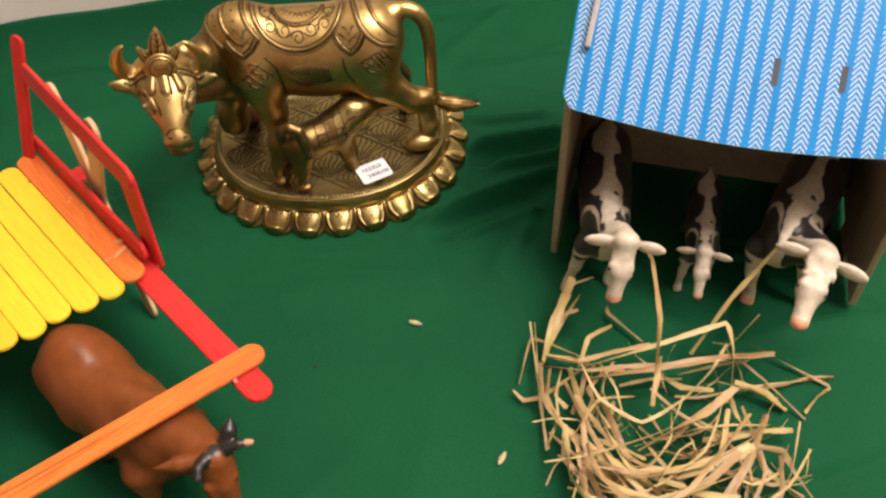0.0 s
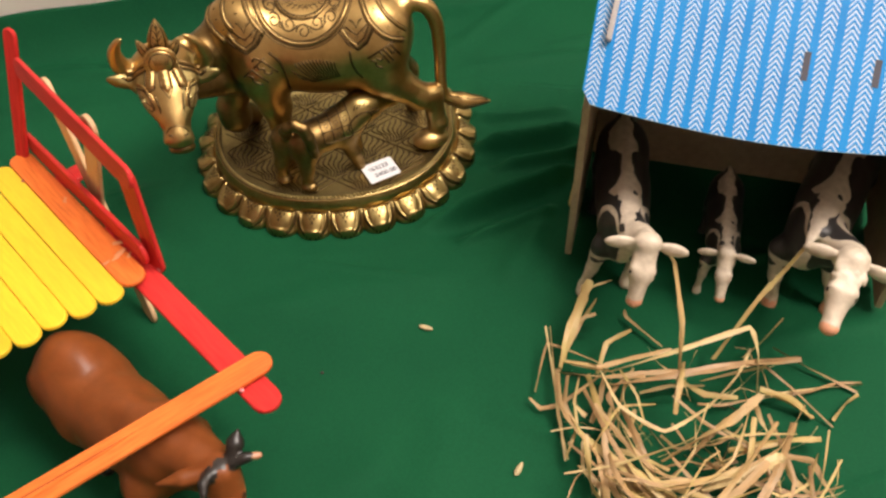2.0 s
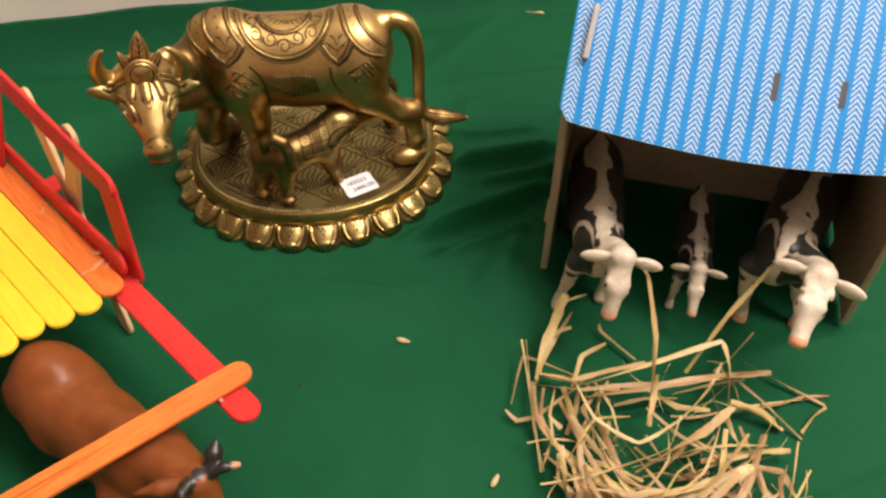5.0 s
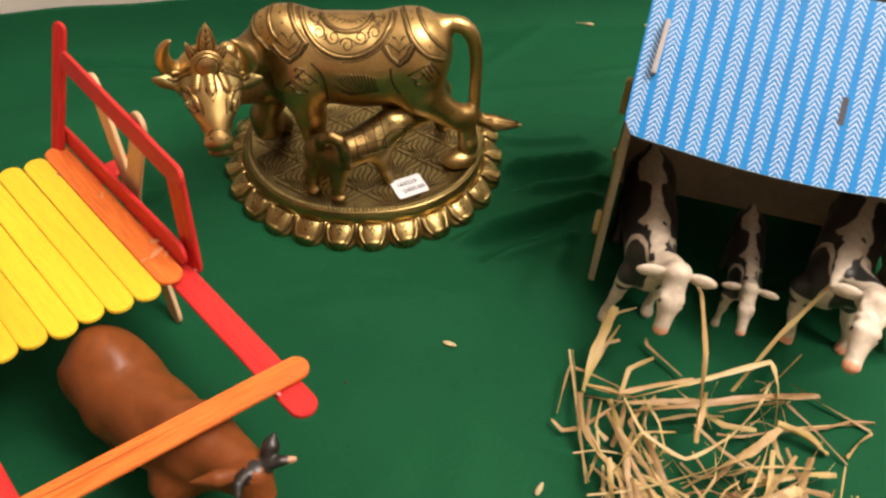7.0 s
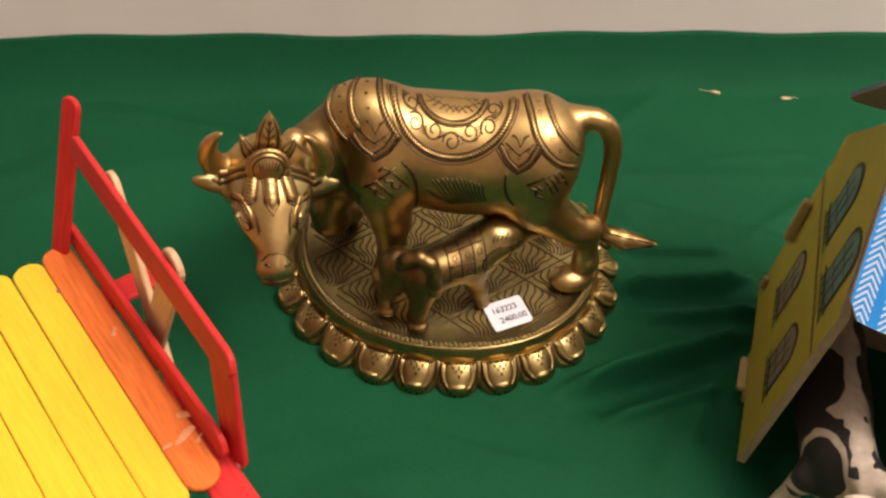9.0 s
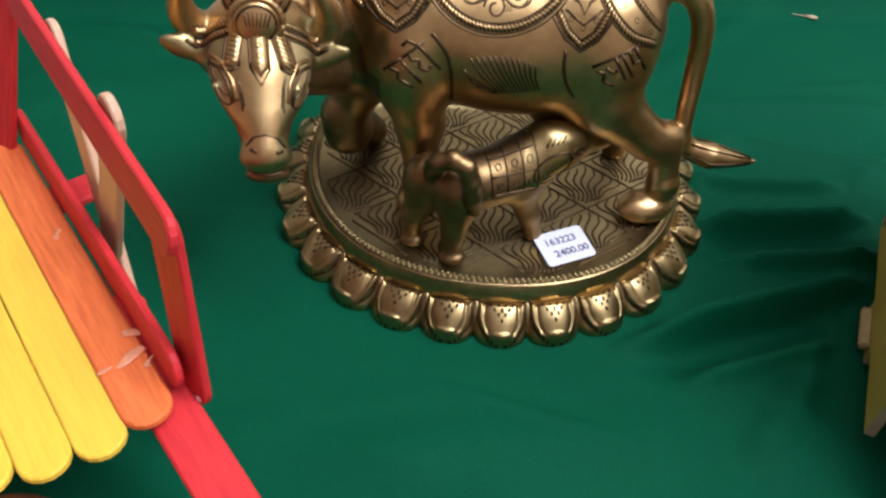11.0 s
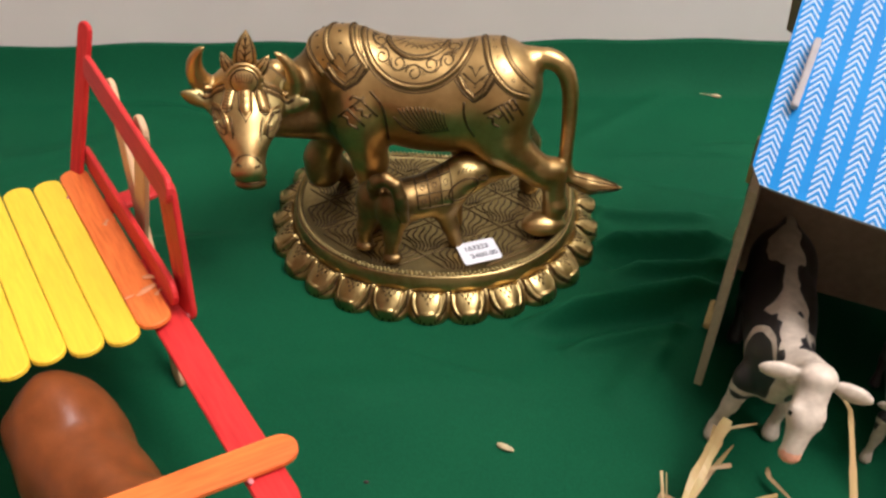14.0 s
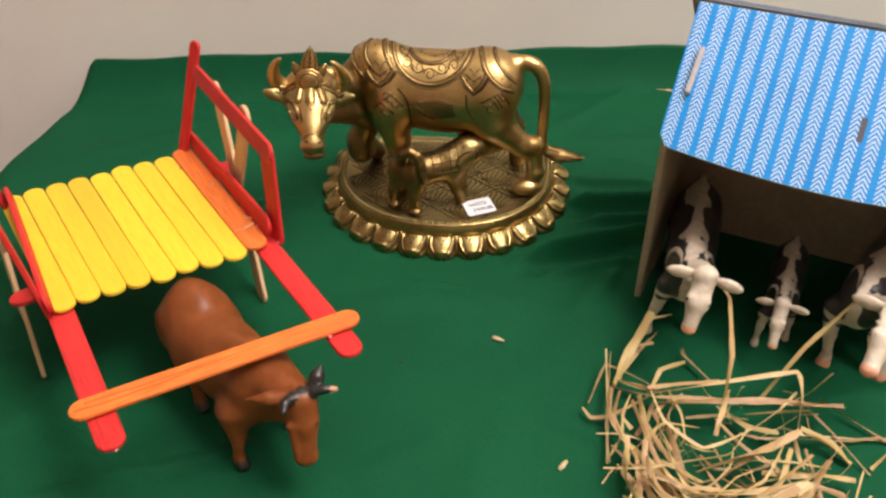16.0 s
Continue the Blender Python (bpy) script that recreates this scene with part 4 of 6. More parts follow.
def lotus_base(cast):
    """Rings from the plate's middle out over the beaded rim, the ledge and the petals to the ground."""
    petals, per = 24, 48
    n = petals * per
    # outline: a half oval in front, a squarer back with rounded corners, stepped evenly along its length
    a = np.linspace(0, 2 * math.pi, 4001)
    c, sn = np.cos(a), np.sin(a)
    power = np.where(sn > 0, 0.55, 0.92)
    ox = 0.658 * np.sign(c) * np.abs(c) ** power
    oy = np.where(sn > 0, 0.335, 0.612) * np.sign(sn) * np.abs(sn) ** power
    length = np.concatenate([[0], np.cumsum(np.hypot(np.diff(ox), np.diff(oy)))])
    start = np.interp(1.5 * math.pi + 0.045, a, length)
    want = (start + (np.arange(n) / n - 0.5 / petals) * length[-1]) % length[-1]
    px, py = np.interp(want, length, ox), np.interp(want, length, oy)
    tx, ty = np.roll(px, -3) - np.roll(px, 3), np.roll(py, -3) - np.roll(py, 3)
    tl = np.hypot(tx, ty)
    nx, ny = ty / tl, -tx / tl
    p = (np.arange(n) % per) / per * 2 - 1           # -1 to 1 across one petal
    lip = np.abs(p)
    bead = 0.5 + 0.5 * np.cos(np.arange(n) * 2 * math.pi / 6)

    def at(off, z):
        return np.stack([CX + px + nx * off, CY + py + ny * off, z + 0 * px], 1)

    rings = []
    for k in np.linspace(0.0, 1.0, 9)[1:]:
        rings.append(np.stack([CX + (px - nx * 0.070) * k, CY + (py - ny * 0.070) * k, np.full(n, PLATE_Z)], 1))
    rings += [at(-0.067, PLATE_Z + 0.005), at(-0.062, PLATE_Z + 0.005 + 0.015 * bead), at(-0.053, PLATE_Z + 0.005 + 0.015 * bead), at(-0.048, PLATE_Z + 0.002),
              at(-0.044, PLATE_Z + 0.003), at(-0.040, PLATE_Z - 0.004), at(-0.032, PLATE_Z - 0.026), at(-0.024, PLATE_Z - 0.052), at(-0.026, PLATE_Z - 0.064)]
    for s in np.linspace(0.0, 1.0, 34):
        off = -0.026 + 0.105 * s
        half = 0.86 * math.sqrt(max(1 - max((s - 0.50) / 0.52, 0) ** 2, 0.0)) + 1e-4
        inner = np.clip(1 - (lip / half) ** 2, 0, 1)
        rise = min(s / 0.22, 1.0) ** 0.5
        dome = 0.026 * inner ** 0.36 * rise
        rim = (0.007 * np.exp(-((lip / half - 0.92) / 0.06) ** 2) - 0.005 * np.exp(-((lip / half - 0.74) / 0.06) ** 2)) * (s > 0.08)
        curl = 0.012 * np.exp(-((s - 0.95) / 0.06) ** 2) * np.exp(-((lip + 1.5 * (s - 0.95)) / 0.34) ** 2)
        stem = (0.016 * np.exp(-((lip - 0.98) / 0.055) ** 2) + 0.012 * np.exp(-((lip - 0.86) / 0.035) ** 2)) * max(1 - s / 0.85, 0) ** 0.7
        z = 0.080 - 0.066 * s ** 1.6 + dome + rim + curl + stem
        z = z * (1 - max((s - 0.92) / 0.08, 0) ** 2 * 0.6)
        scallop = -0.062 * (1 - np.sqrt(1 - (0.98 * lip) ** 2)) * s
        rings.append(at(off + scallop, np.maximum(z, 0.004)))
    last = rings[-1].copy()
    last[:, 2] = 0.0
    rings.append(last)
    v = np.concatenate([[[CX, CY, PLATE_Z]]] + rings)
    ring_faces = lambda r0, r1: [(r * n + j, (r + 1) * n + j, (r + 1) * n + (j + 1) % n, r * n + (j + 1) % n) for r in range(r0, r1) for j in range(n)]
    cast.take(v[:1 + 12 * n], [(0, 1 + j, 1 + (j + 1) % n) for j in range(n)] + [tuple(i + 1 for i in f) for f in ring_faces(0, 11)], 2)
    faces = ring_faces(0, len(rings) - 12)
    # darker brass in the narrow grooves that part the petals
    groove = set()
    for r in range(len(rings) - 12):
        s = (r - 5.5) / 33
        if s > 0.03:
            half = 0.86 * math.sqrt(max(1 - max((s - 0.50) / 0.52, 0) ** 2, 0.0))
            groove.update(r * n + j for j in range(n) if 0.0 < lip[j] - half < 0.075 + 0.05 * max(s - 0.6, 0))
    cast.take(v[1 + 11 * n:], faces, [1 if k in groove else 4 for k in range(len(faces))])
    # dark rings beside the bead row: the rim's edge shadow, put in as colour
    for off, z in ((-0.068, PLATE_Z + 0.001), (-0.047, PLATE_Z + 0.0015)):
        loop = at(off, z)[::6]
        cast.take(*tube([tuple(p) for p in loop] + [tuple(loop[0])], 0.0036, 5), 1)
    # rows of chased ticks on each petal, spread like a fan
    for k in range(petals):
        j0 = k * per + per // 2
        for row in range(4):
            for c in ((-1.6, -0.55, 0.55, 1.6) if row == 0 else (-1.1, 0.0, 1.1) if row == 1 else (-0.5, 0.5) if row == 2 else (0.0,)):
                s0 = 0.16 + 0.125 * row - 0.02 * abs(c)
                pts = []
                for s in (s0, s0 + 0.045, s0 + 0.10):
                    j = int(round(j0 + c * (6.8 - 10 * (s - s0)))) % n
                    r = 1 + (17 + int(round(s * 33))) * n + j
                    pts.append(v[r] + (0, 0, 0.0012))
                cast.take(*tube(pts, 0.0039, 5), 1)


def engrave_plate(cast):
    """Lattice lines and flame-like combs cut in the plate."""
    def inside(x, y):
        dx, dy = abs(x - CX) / 0.578, (y - CY)
        return dx * dx + (dy / 0.532) ** 2 < 1 if dy < 0 else dx ** 3.6 + (dy / 0.255) ** 3.6 < 1
    z = PLATE_Z - 0.0006
    for k in range(-8, 9):
        for s in (1, -1):
            pts = []
            for t in np.linspace(-0.8, 0.8, 81):
                x, y = CX + t, CY + s * t * 0.72 + k * 0.22
                if inside(x, y):
                    pts.append((x, y, z))
            if len(pts) > 3:
                cast.take(*tube(pts, 0.0042, 4), 1)
    for i in range(-4, 5):
        for j in range(-5, 4):
            x0, y0 = CX + i * 0.1528 * 1.0, CY + j * 0.11
            if (i + j) % 2 == 0 or not inside(x0, y0):
                continue
            for c in range(-4, 5):
                pts = []
                for t in np.linspace(0, 1, 12):
                    x = x0 + c * (0.0085 + 0.0205 * math.sin(t * 1.5)) + 0.010 * math.sin(8.5 * t + 0.35 * c)
                    y = y0 - 0.085 + (0.175 - abs(c) * 0.019) * t + abs(c) * 0.006
                    if inside(x, y):
                        pts.append((x, y, z))
                if len(pts) > 2:
                    cast.take(*tube(pts, 0.0043, 4), 1)


def cow_forms():
    f = [
        # trunk
        cone((-0.64, 3.71, 0.742), 0.19, (-0.14, 3.72, 0.742), 0.18, 0.08), ball((-0.36, 3.70, 0.66), (0.36, 0.19, 0.185), 0.08),
        ball((-0.735, 3.71, 0.855), (0.15, 0.12, 0.125), 0.08), ball((-0.14, 3.72, 0.78), (0.165, 0.165, 0.15), 0.08),
        ball((-0.71, 3.68, 0.66), (0.12, 0.14, 0.18), 0.06), ball((-0.665, 3.578, 0.66), (0.110, 0.088, 0.18), 0.028, (0, -8, 0)),
        # neck and dewlap
        cone((-0.80, 3.78, 0.735), 0.120, (-0.99, 3.54, 0.775), 0.076, 0.06), cone((-0.80, 3.72, 0.55), 0.085, (-1.0, 3.51, 0.655), 0.055, 0.07),
        # near foreleg, straight
        cone((-0.66, 3.60, 0.66), 0.10, (-0.63, 3.585, 0.46), 0.074, 0.04), cone((-0.63, 3.585, 0.46), 0.07, (-0.62, 3.575, 0.24), 0.047, 0.03),
        cone((-0.62, 3.57, 0.255), 0.058, (-0.62, 3.57, 0.245), 0.058, 0.01), cone((-0.62, 3.565, 0.225), 0.050, (-0.635, 3.545, 0.175), 0.06, 0.015),
        # far foreleg, bent
        cone((-0.76, 3.78, 0.58), 0.10, (-0.88, 3.76, 0.33), 0.065, 0.05), cone((-0.88, 3.76, 0.33), 0.075, (-0.80, 3.84, 0.20), 0.05, 0.03),
        ball((-0.87, 3.73, 0.27), (0.075, 0.06, 0.07), 0.03),
        # near hind leg
        ball((-0.125, 3.62, 0.67), (0.138, 0.115, 0.19), 0.03, (0, 20, 0)), cone((-0.085, 3.60, 0.56), 0.098, (0.065, 3.60, 0.435), 0.058, 0.05),
        cone((0.065, 3.60, 0.44), 0.056, (0.122, 3.625, 0.43), 0.048, 0.04), cone((0.118, 3.615, 0.43), 0.052, (0.136, 3.585, 0.29), 0.046, 0.03),
        cone((0.139, 3.585, 0.285), 0.053, (0.138, 3.585, 0.277), 0.053, 0.008), ball((0.098, 3.560, 0.200), (0.092, 0.062, 0.050), 0.02, (0, 0, 12)),
        # far hind leg and udder
        cone((-0.13, 3.82, 0.60), 0.11, (0.01, 3.86, 0.40), 0.055, 0.05), cone((0.01, 3.86, 0.40), 0.052, (0.03, 3.86, 0.18), 0.045, 0.03),
        ball((-0.19, 3.72, 0.47), (0.13, 0.11, 0.085), 0.02), cone((-0.24, 3.66, 0.42), 0.034, (-0.24, 3.65, 0.36), 0.022, 0.01), cone((-0.12, 3.66, 0.42), 0.034, (-0.12, 3.65, 0.36), 0.022, 0.01),
    ]
    # tail: an even run of short pieces, then the tuft
    tail = [np.array(p) for p in ((-0.08, 3.74, 0.80), (-0.02, 3.745, 0.845), (0.055, 3.745, 0.870), (0.12, 3.735, 0.843), (0.158, 3.72, 0.76), (0.168, 3.70, 0.62), (0.166, 3.66, 0.49), (0.174, 3.645, 0.42), (0.20, 3.645, 0.375))]
    run = []
    for a, b, c, d in zip(tail, tail[1:], tail[2:], tail[3:]):
        for t in (0.0, 0.25, 0.5, 0.75):
            run.append(0.5 * (2 * b + (c - a) * t + (2 * a - 5 * b + 4 * c - d) * t * t + (3 * b - a - 3 * c + d) * t ** 3))
    run.append(tail[-2])
    for k, (a, b) in enumerate(zip(run, run[1:])):
        r0, r1 = (0.026 + 0.020 * (1 - q / len(run)) ** 1.5 for q in (k, k + 1))
        f.append(cone(a, r0, b, r1, 0.035 if k < 2 else 0.003))
    f += [cone(tail[-2], 0.027, (0.20, 3.643, 0.383), 0.030, 0.006), cone((0.20, 3.643, 0.383), 0.028, (0.27, 3.63, 0.366), 0.038, 0.010), cone((0.27, 3.63, 0.366), 0.038, (0.40, 3.605, 0.375), 0.007, 0.015)]
    # head: its own axes, looking out towards the room and down
    across = np.array((0.977, 0.17, -0.12))
    poll, nose = np.array((-1.045, 3.43, 0.865)), np.array((-0.985, 3.15, 0.680))
    mid = poll * 0.5 + nose * 0.5
    eye, tip = poll * 0.60 + nose * 0.40, poll * 0.10 + nose * 0.90
    yaw = math.degrees(math.atan2(across[1], across[0]))
    f += [cone(poll, 0.100, eye, 0.086, 0.05), ball(poll + across * 0.008 + (0, 0.008, -0.014), (0.146, 0.085, 0.080), 0.04, (0, 6, 15)), ball(poll * 0.72 + nose * 0.28 + (0, 0.010, -0.006), (0.142, 0.066, 0.085), 0.04, (30, 6, 15)),
          ball(poll * 0.64 + nose * 0.36 + np.array((0.012, -0.020, 0.030)), (0.124, 0.040, 0.145), 0.03, (-56, 6, 10)), cone(eye, 0.074, tip, 0.054, 0.06), ball(nose + (0, -0.006, 0.0), (0.063, 0.034, 0.038), 0.03, (25, 6, 15)),
          ball(nose + (0, -0.006, -0.050), (0.055, 0.028, 0.020), 0.006, (0, 6, 15)), cone(nose + (0.0, 0.025, -0.042), 0.036, eye + (0, 0.08, -0.10), 0.052, 0.04)]
    for s in (-1, 1):
        # horn
        arc_pts = []
        for k in range(15):
            t = k / 14
            bend = radians(-20 + 162 * t)
            arc_pts.append(poll + across * (0.014 + s * (0.100 + 0.078 * math.sin(bend + 0.35))) + np.array((0, -0.055 * t, 0.084 - 0.104 * math.cos(bend + 0.1))))
        for k in range(14):
            f.append(cone(arc_pts[k], 0.044 * (1 - (k / 15.2) ** 1.8), arc_pts[k + 1], 0.044 * (1 - ((k + 1) / 15.2) ** 1.8), 0.010))
        # ear
        e0 = poll * 0.76 + nose * 0.24 + across * 0.125 * s + (0, 0.01, -0.012)
        e1 = e0 + across * 0.100 * s + (0, -0.012, 0.046)
        f.append(cone(e0 - across * 0.02 * s, 0.030, e0 * 0.6 + e1 * 0.4, 0.026, 0.02))
        f.append(ball((e0 * 0.48 + e1 * 0.52), (0.056, 0.015, 0.031), 0.010, (0, -27 * s + 6, yaw - 8 * s)))
        f.append(cone(e0 * 0.4 + e1 * 0.6, 0.020, e1, 0.006, 0.015))
        # eye
        f.append(ball(poll * 0.50 + nose * 0.50 + across * 0.088 * s + (0, -0.026, 0.022), (0.012, 0.012, 0.040), 0.008, (48, 0, yaw + 30 * s)))
    # poll knot between the horns, behind
    f.append(ball((-0.963, 3.538, 0.872), 0.042, 0.015))
    return f, poll, nose, across


def calf_forms():
    f = [
        # trunk and haunches
        cone((-0.50, 3.415, 0.375), 0.090, (-0.31, 3.495, 0.388), 0.088, 0.04), ball((-0.505, 3.385, 0.375), (0.072, 0.075, 0.095), 0.03), ball((-0.60, 3.435, 0.37), (0.068, 0.068, 0.085), 0.03),
        # hind legs
        cone((-0.50, 3.365, 0.34), 0.058, (-0.508, 3.335, 0.26), 0.036, 0.03), cone((-0.508, 3.335, 0.26), 0.034, (-0.515, 3.33, 0.18), 0.030, 0.02), ball((-0.508, 3.315, 0.172), (0.042, 0.032, 0.022), 0.01),
        cone((-0.60, 3.42, 0.33), 0.055, (-0.63, 3.40, 0.26), 0.036, 0.03), cone((-0.63, 3.40, 0.26), 0.034, (-0.635, 3.395, 0.17), 0.030, 0.02), ball((-0.63, 3.38, 0.172), (0.040, 0.032, 0.022), 0.01),
        # forelegs, set forward
        cone((-0.315, 3.455, 0.33), 0.052, (-0.285, 3.445, 0.25), 0.034, 0.03), cone((-0.285, 3.445, 0.25), 0.033, (-0.262, 3.44, 0.175), 0.030, 0.02), cone((-0.29, 3.56, 0.33), 0.045, (-0.27, 3.57, 0.17), 0.028, 0.03),
        # neck and head, turned up to the udder
        cone((-0.32, 3.50, 0.41), 0.080, (-0.25, 3.53, 0.445), 0.078, 0.04), ball((-0.225, 3.54, 0.448), (0.105, 0.080, 0.078), 0.03, (0, -6, 20)),
        cone((-0.17, 3.57, 0.45), 0.058, (-0.075, 3.62, 0.425), 0.038, 0.03), ball((-0.232, 3.468, 0.432), (0.066, 0.020, 0.034), 0.008, (0, -42, 14)),
    ]
    # curled tail, over the back and down
    run = [(-0.575, 3.40, 0.42), (-0.578, 3.365, 0.485), (-0.56, 3.335, 0.530), (-0.523, 3.33, 0.548), (-0.485, 3.32, 0.530), (-0.468, 3.31, 0.485), (-0.462, 3.31, 0.43), (-0.452, 3.315, 0.37)]
    for k, (a, b) in enumerate(zip(run, run[1:])):
        f.append(cone(a, 0.028 if k < 5 else 0.026, b, 0.027 if k < 6 else 0.018, 0.008))
    return f


def brass_statue():
    cast = Cast()
    lotus_base(cast)
    engrave_plate(cast)
    forms, poll, nose, across = cow_forms()
    v, q = skin(forms, 0.0062)
    cv, cq = skin(calf_forms(), 0.0055)
    # shade put into the colour as browner brass: udder, far legs, throat, chin; the calf but for its head
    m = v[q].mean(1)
    shaded = (m[:, 2] < 0.53) & (m[:, 1] > 3.64) & (m[:, 0] > -0.95) & (m[:, 0] < 0.06)
    shaded |= (m[:, 2] < 0.66) & (m[:, 1] > 3.46) & (m[:, 0] > -1.02) & (m[:, 0] < -0.74)
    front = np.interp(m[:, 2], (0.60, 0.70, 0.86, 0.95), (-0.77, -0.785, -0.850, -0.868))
    shaded |= (m[:, 0] < front) & (m[:, 1] > 3.465) & (m[:, 2] < 0.93) & (np.linalg.norm(m - (-0.963, 3.538, 0.872), axis=1) > 0.055)
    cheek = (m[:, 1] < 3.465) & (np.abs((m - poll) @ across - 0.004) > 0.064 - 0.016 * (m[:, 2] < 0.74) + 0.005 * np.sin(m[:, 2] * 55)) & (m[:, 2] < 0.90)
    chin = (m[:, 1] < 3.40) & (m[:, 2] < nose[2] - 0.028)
    cast.take(v, q.tolist(), np.where(shaded | chin, 3, np.where(cheek, 2, 0)).tolist())
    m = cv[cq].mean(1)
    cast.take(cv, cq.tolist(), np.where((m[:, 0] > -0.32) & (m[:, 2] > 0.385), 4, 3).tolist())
    tree = BVHTree.FromPolygons([tuple(p) for p in v], [tuple(int(i) for i in f) for f in q])
    ctree = BVHTree.FromPolygons([tuple(p) for p in cv], [tuple(int(i) for i in f) for f in cq])

    def flank(x, deg, lift=0.0):
        """A place on the trunk's skin: x along it, deg from the top (0) to the side that faces the room (90)."""
        a = radians(deg)
        way = Vector((0, -math.sin(a), math.cos(a)))
        core = Vector((x, 3.72, 0.70))
        hit = tree.ray_cast(core + way * 0.6, -way)
        return (hit[0] + way * lift) if hit[0] and hit[1].dot(way) ** 2 > 0.04 else None

    def groove(pts, r=0.0042, lift=-0.0016, slot=1, sides=6):
        path = [p for p in (flank(x, d, lift) for x, d in pts) if p is not None]
        if len(path) > 1:
            cast.take(*tube(path, r, sides), slot)

    def arc(cx, top, rx, dd, a0, a1, n=36):
        """Part of an oval hung on the back: rx along the trunk, dd degrees down the side."""
        return [(cx + rx * math.cos(a), top + dd * math.sin(a)) for a in np.linspace(radians(a0), radians(a1), n)]

    DEG = 0.0033                                   # length of one degree on the trunk

    def smooth(knots, step=0.012):
        """An even curve through a few knots."""
        pts = [np.array(k, float) for k in knots]
        pts = [2 * pts[0] - pts[1]] + pts + [2 * pts[-1] - pts[-2]]
        out = []
        for a, b, c, d in zip(pts, pts[1:], pts[2:], pts[3:]):
            m = max(2, int(math.hypot(c[0] - b[0], (c[1] - b[1]) * DEG) / step))
            for k in range(m):
                t = k / m
                out.append(0.5 * (2 * b + (c - a) * t + (2 * a - 5 * b + 4 * c - d) * t * t + (3 * b - a - 3 * c + d) * t ** 3))
        return [tuple(p) for p in out + [pts[-2]]]

    def shifted(pts, by):
        """The same line moved sideways on the skin."""
        out = []
        for i, (x, d) in enumerate(pts):
            (xa, da), (xb, db) = pts[max(i - 1, 0)], pts[min(i + 1, len(pts) - 1)]
            tx, td = xb - xa, (db - da) * DEG
            ll = math.hypot(tx, td) + 1e-9
            out.append((x - td / ll * by, d + tx / ll * by / DEG))
        return out

    def rope(pts, r=0.010, gap=0.0105):
        """A raised, slanted-tick band between two cut lines."""
        groove(pts, r, -r * 0.35, 0, 8)
        groove(shifted(pts, r * 1.15), 0.0038)
        groove(shifted(pts, -r * 1.15), 0.0038)
        left = 0.0
        for (x0, d0), (x1, d1) in zip(pts, pts[1:]):
            run = math.hypot(x1 - x0, (d1 - d0) * DEG)
            while left < run:
                t = left / run
                x, d = x0 + (x1 - x0) * t, d0 + (d1 - d0) * t
                ux, ud = (x1 - x0) / run, (d1 - d0) * DEG / run
                ends = []
                for q, up in ((-0.85, 0.3), (0.0, 0.68), (0.85, 0.3)):
                    ends.append(flank(x - ud * r * q + ux * r * q * 0.5, d + (ux * r * q + ud * r * q * 0.5) / DEG, r * up))
                if all(e is not None for e in ends):
                    cast.take(*tube(ends, 0.0023, 4), 1)
                left += gap
            left -= run

    def ring(x, d, r=0.0075):
        groove([(x + r * math.cos(b), d + r * math.sin(b) / DEG) for b in np.linspace(0, 6.284, 9)], 0.0024)

    # saddle cloth: ticked bands round a half oval
    rope(arc(-0.44, -6, 0.208, 60, 0, 180, 60))
    groove(arc(-0.44, -6, 0.228, 66, 0, 180, 60), 0.0034)
    rope(arc(-0.44, -6, 0.116, 30, 0, 180, 34), 0.008, 0.009)
    for k in range(8):
        x = -0.52 + 0.023 * k
        dip = 13 * math.sin(math.pi * (k + 0.5) / 8)
        groove([(x - 0.01, -7), (x + 0.02, dip * 0.6), (x + 0.035, dip)], 0.0034)
        groove([(x + 0.03, -7), (x + 0.005, dip * 0.6), (x - 0.012, dip)], 0.0034)
    # vine with curls between the bands
    groove([(-0.44 + (0.158 + 0.018 * math.sin(7 * a)) * math.cos(a), -6 + (43 + 5.5 * math.sin(7 * a)) * math.sin(a)) for a in np.linspace(0.05, 3.09, 90)], 0.0042)
    for k in range(7):
        a = radians(18 + 24 * k)
        sgn = 1 if k % 2 else -1
        cx, cd = -0.44 + (0.158 + 0.010 * sgn) * math.cos(a), -6 + (43 + 3 * sgn) * math.sin(a)
        pts = []
        for t in np.linspace(0, 1, 20):
            r = 0.031 * (1 - 0.70 * t)
            b = a + sgn * t * 8.0 + math.pi / 2
            pts.append((cx + r * math.cos(b), cd + r * math.sin(b) / DEG))
        groove(pts, 0.0042)
        for c in range(4):
            b = a + 0.14 + 0.035 * c
            r0, r1 = (0.140, 0.158) if sgn > 0 else (0.160, 0.178)
            groove([(-0.44 + r0 * math.cos(b), -6 + r0 * 272 * math.sin(b)), (-0.44 + r1 * math.cos(b + 0.04), -6 + r1 * 276 * math.sin(b + 0.04))], 0.0024)
    # collar straps over the hump
    for knots in (((-0.835, -16), (-0.862, 10), (-0.835, 29), (-0.788, 44)), ((-0.765, -16), (-0.785, 8), (-0.775, 24), (-0.745, 34)), ((-0.695, -14), (-0.69, 6), (-0.665, 24), (-0.614, 41))):
        rope(smooth(knots), 0.0085)
    for x, d in ((-0.81, -4), (-0.825, 8), (-0.815, 20), (-0.79, 31), (-0.735, -4), (-0.735, 8), (-0.725, 19)):
        groove([(x, d), (x + 0.002, d + 1.5)], 0.006)
    # strap over the rump
    rope(smooth(((-0.185, -12), (-0.178, 5), (-0.150, 33), (-0.08, 52), (0.0, 58))), 0.010)
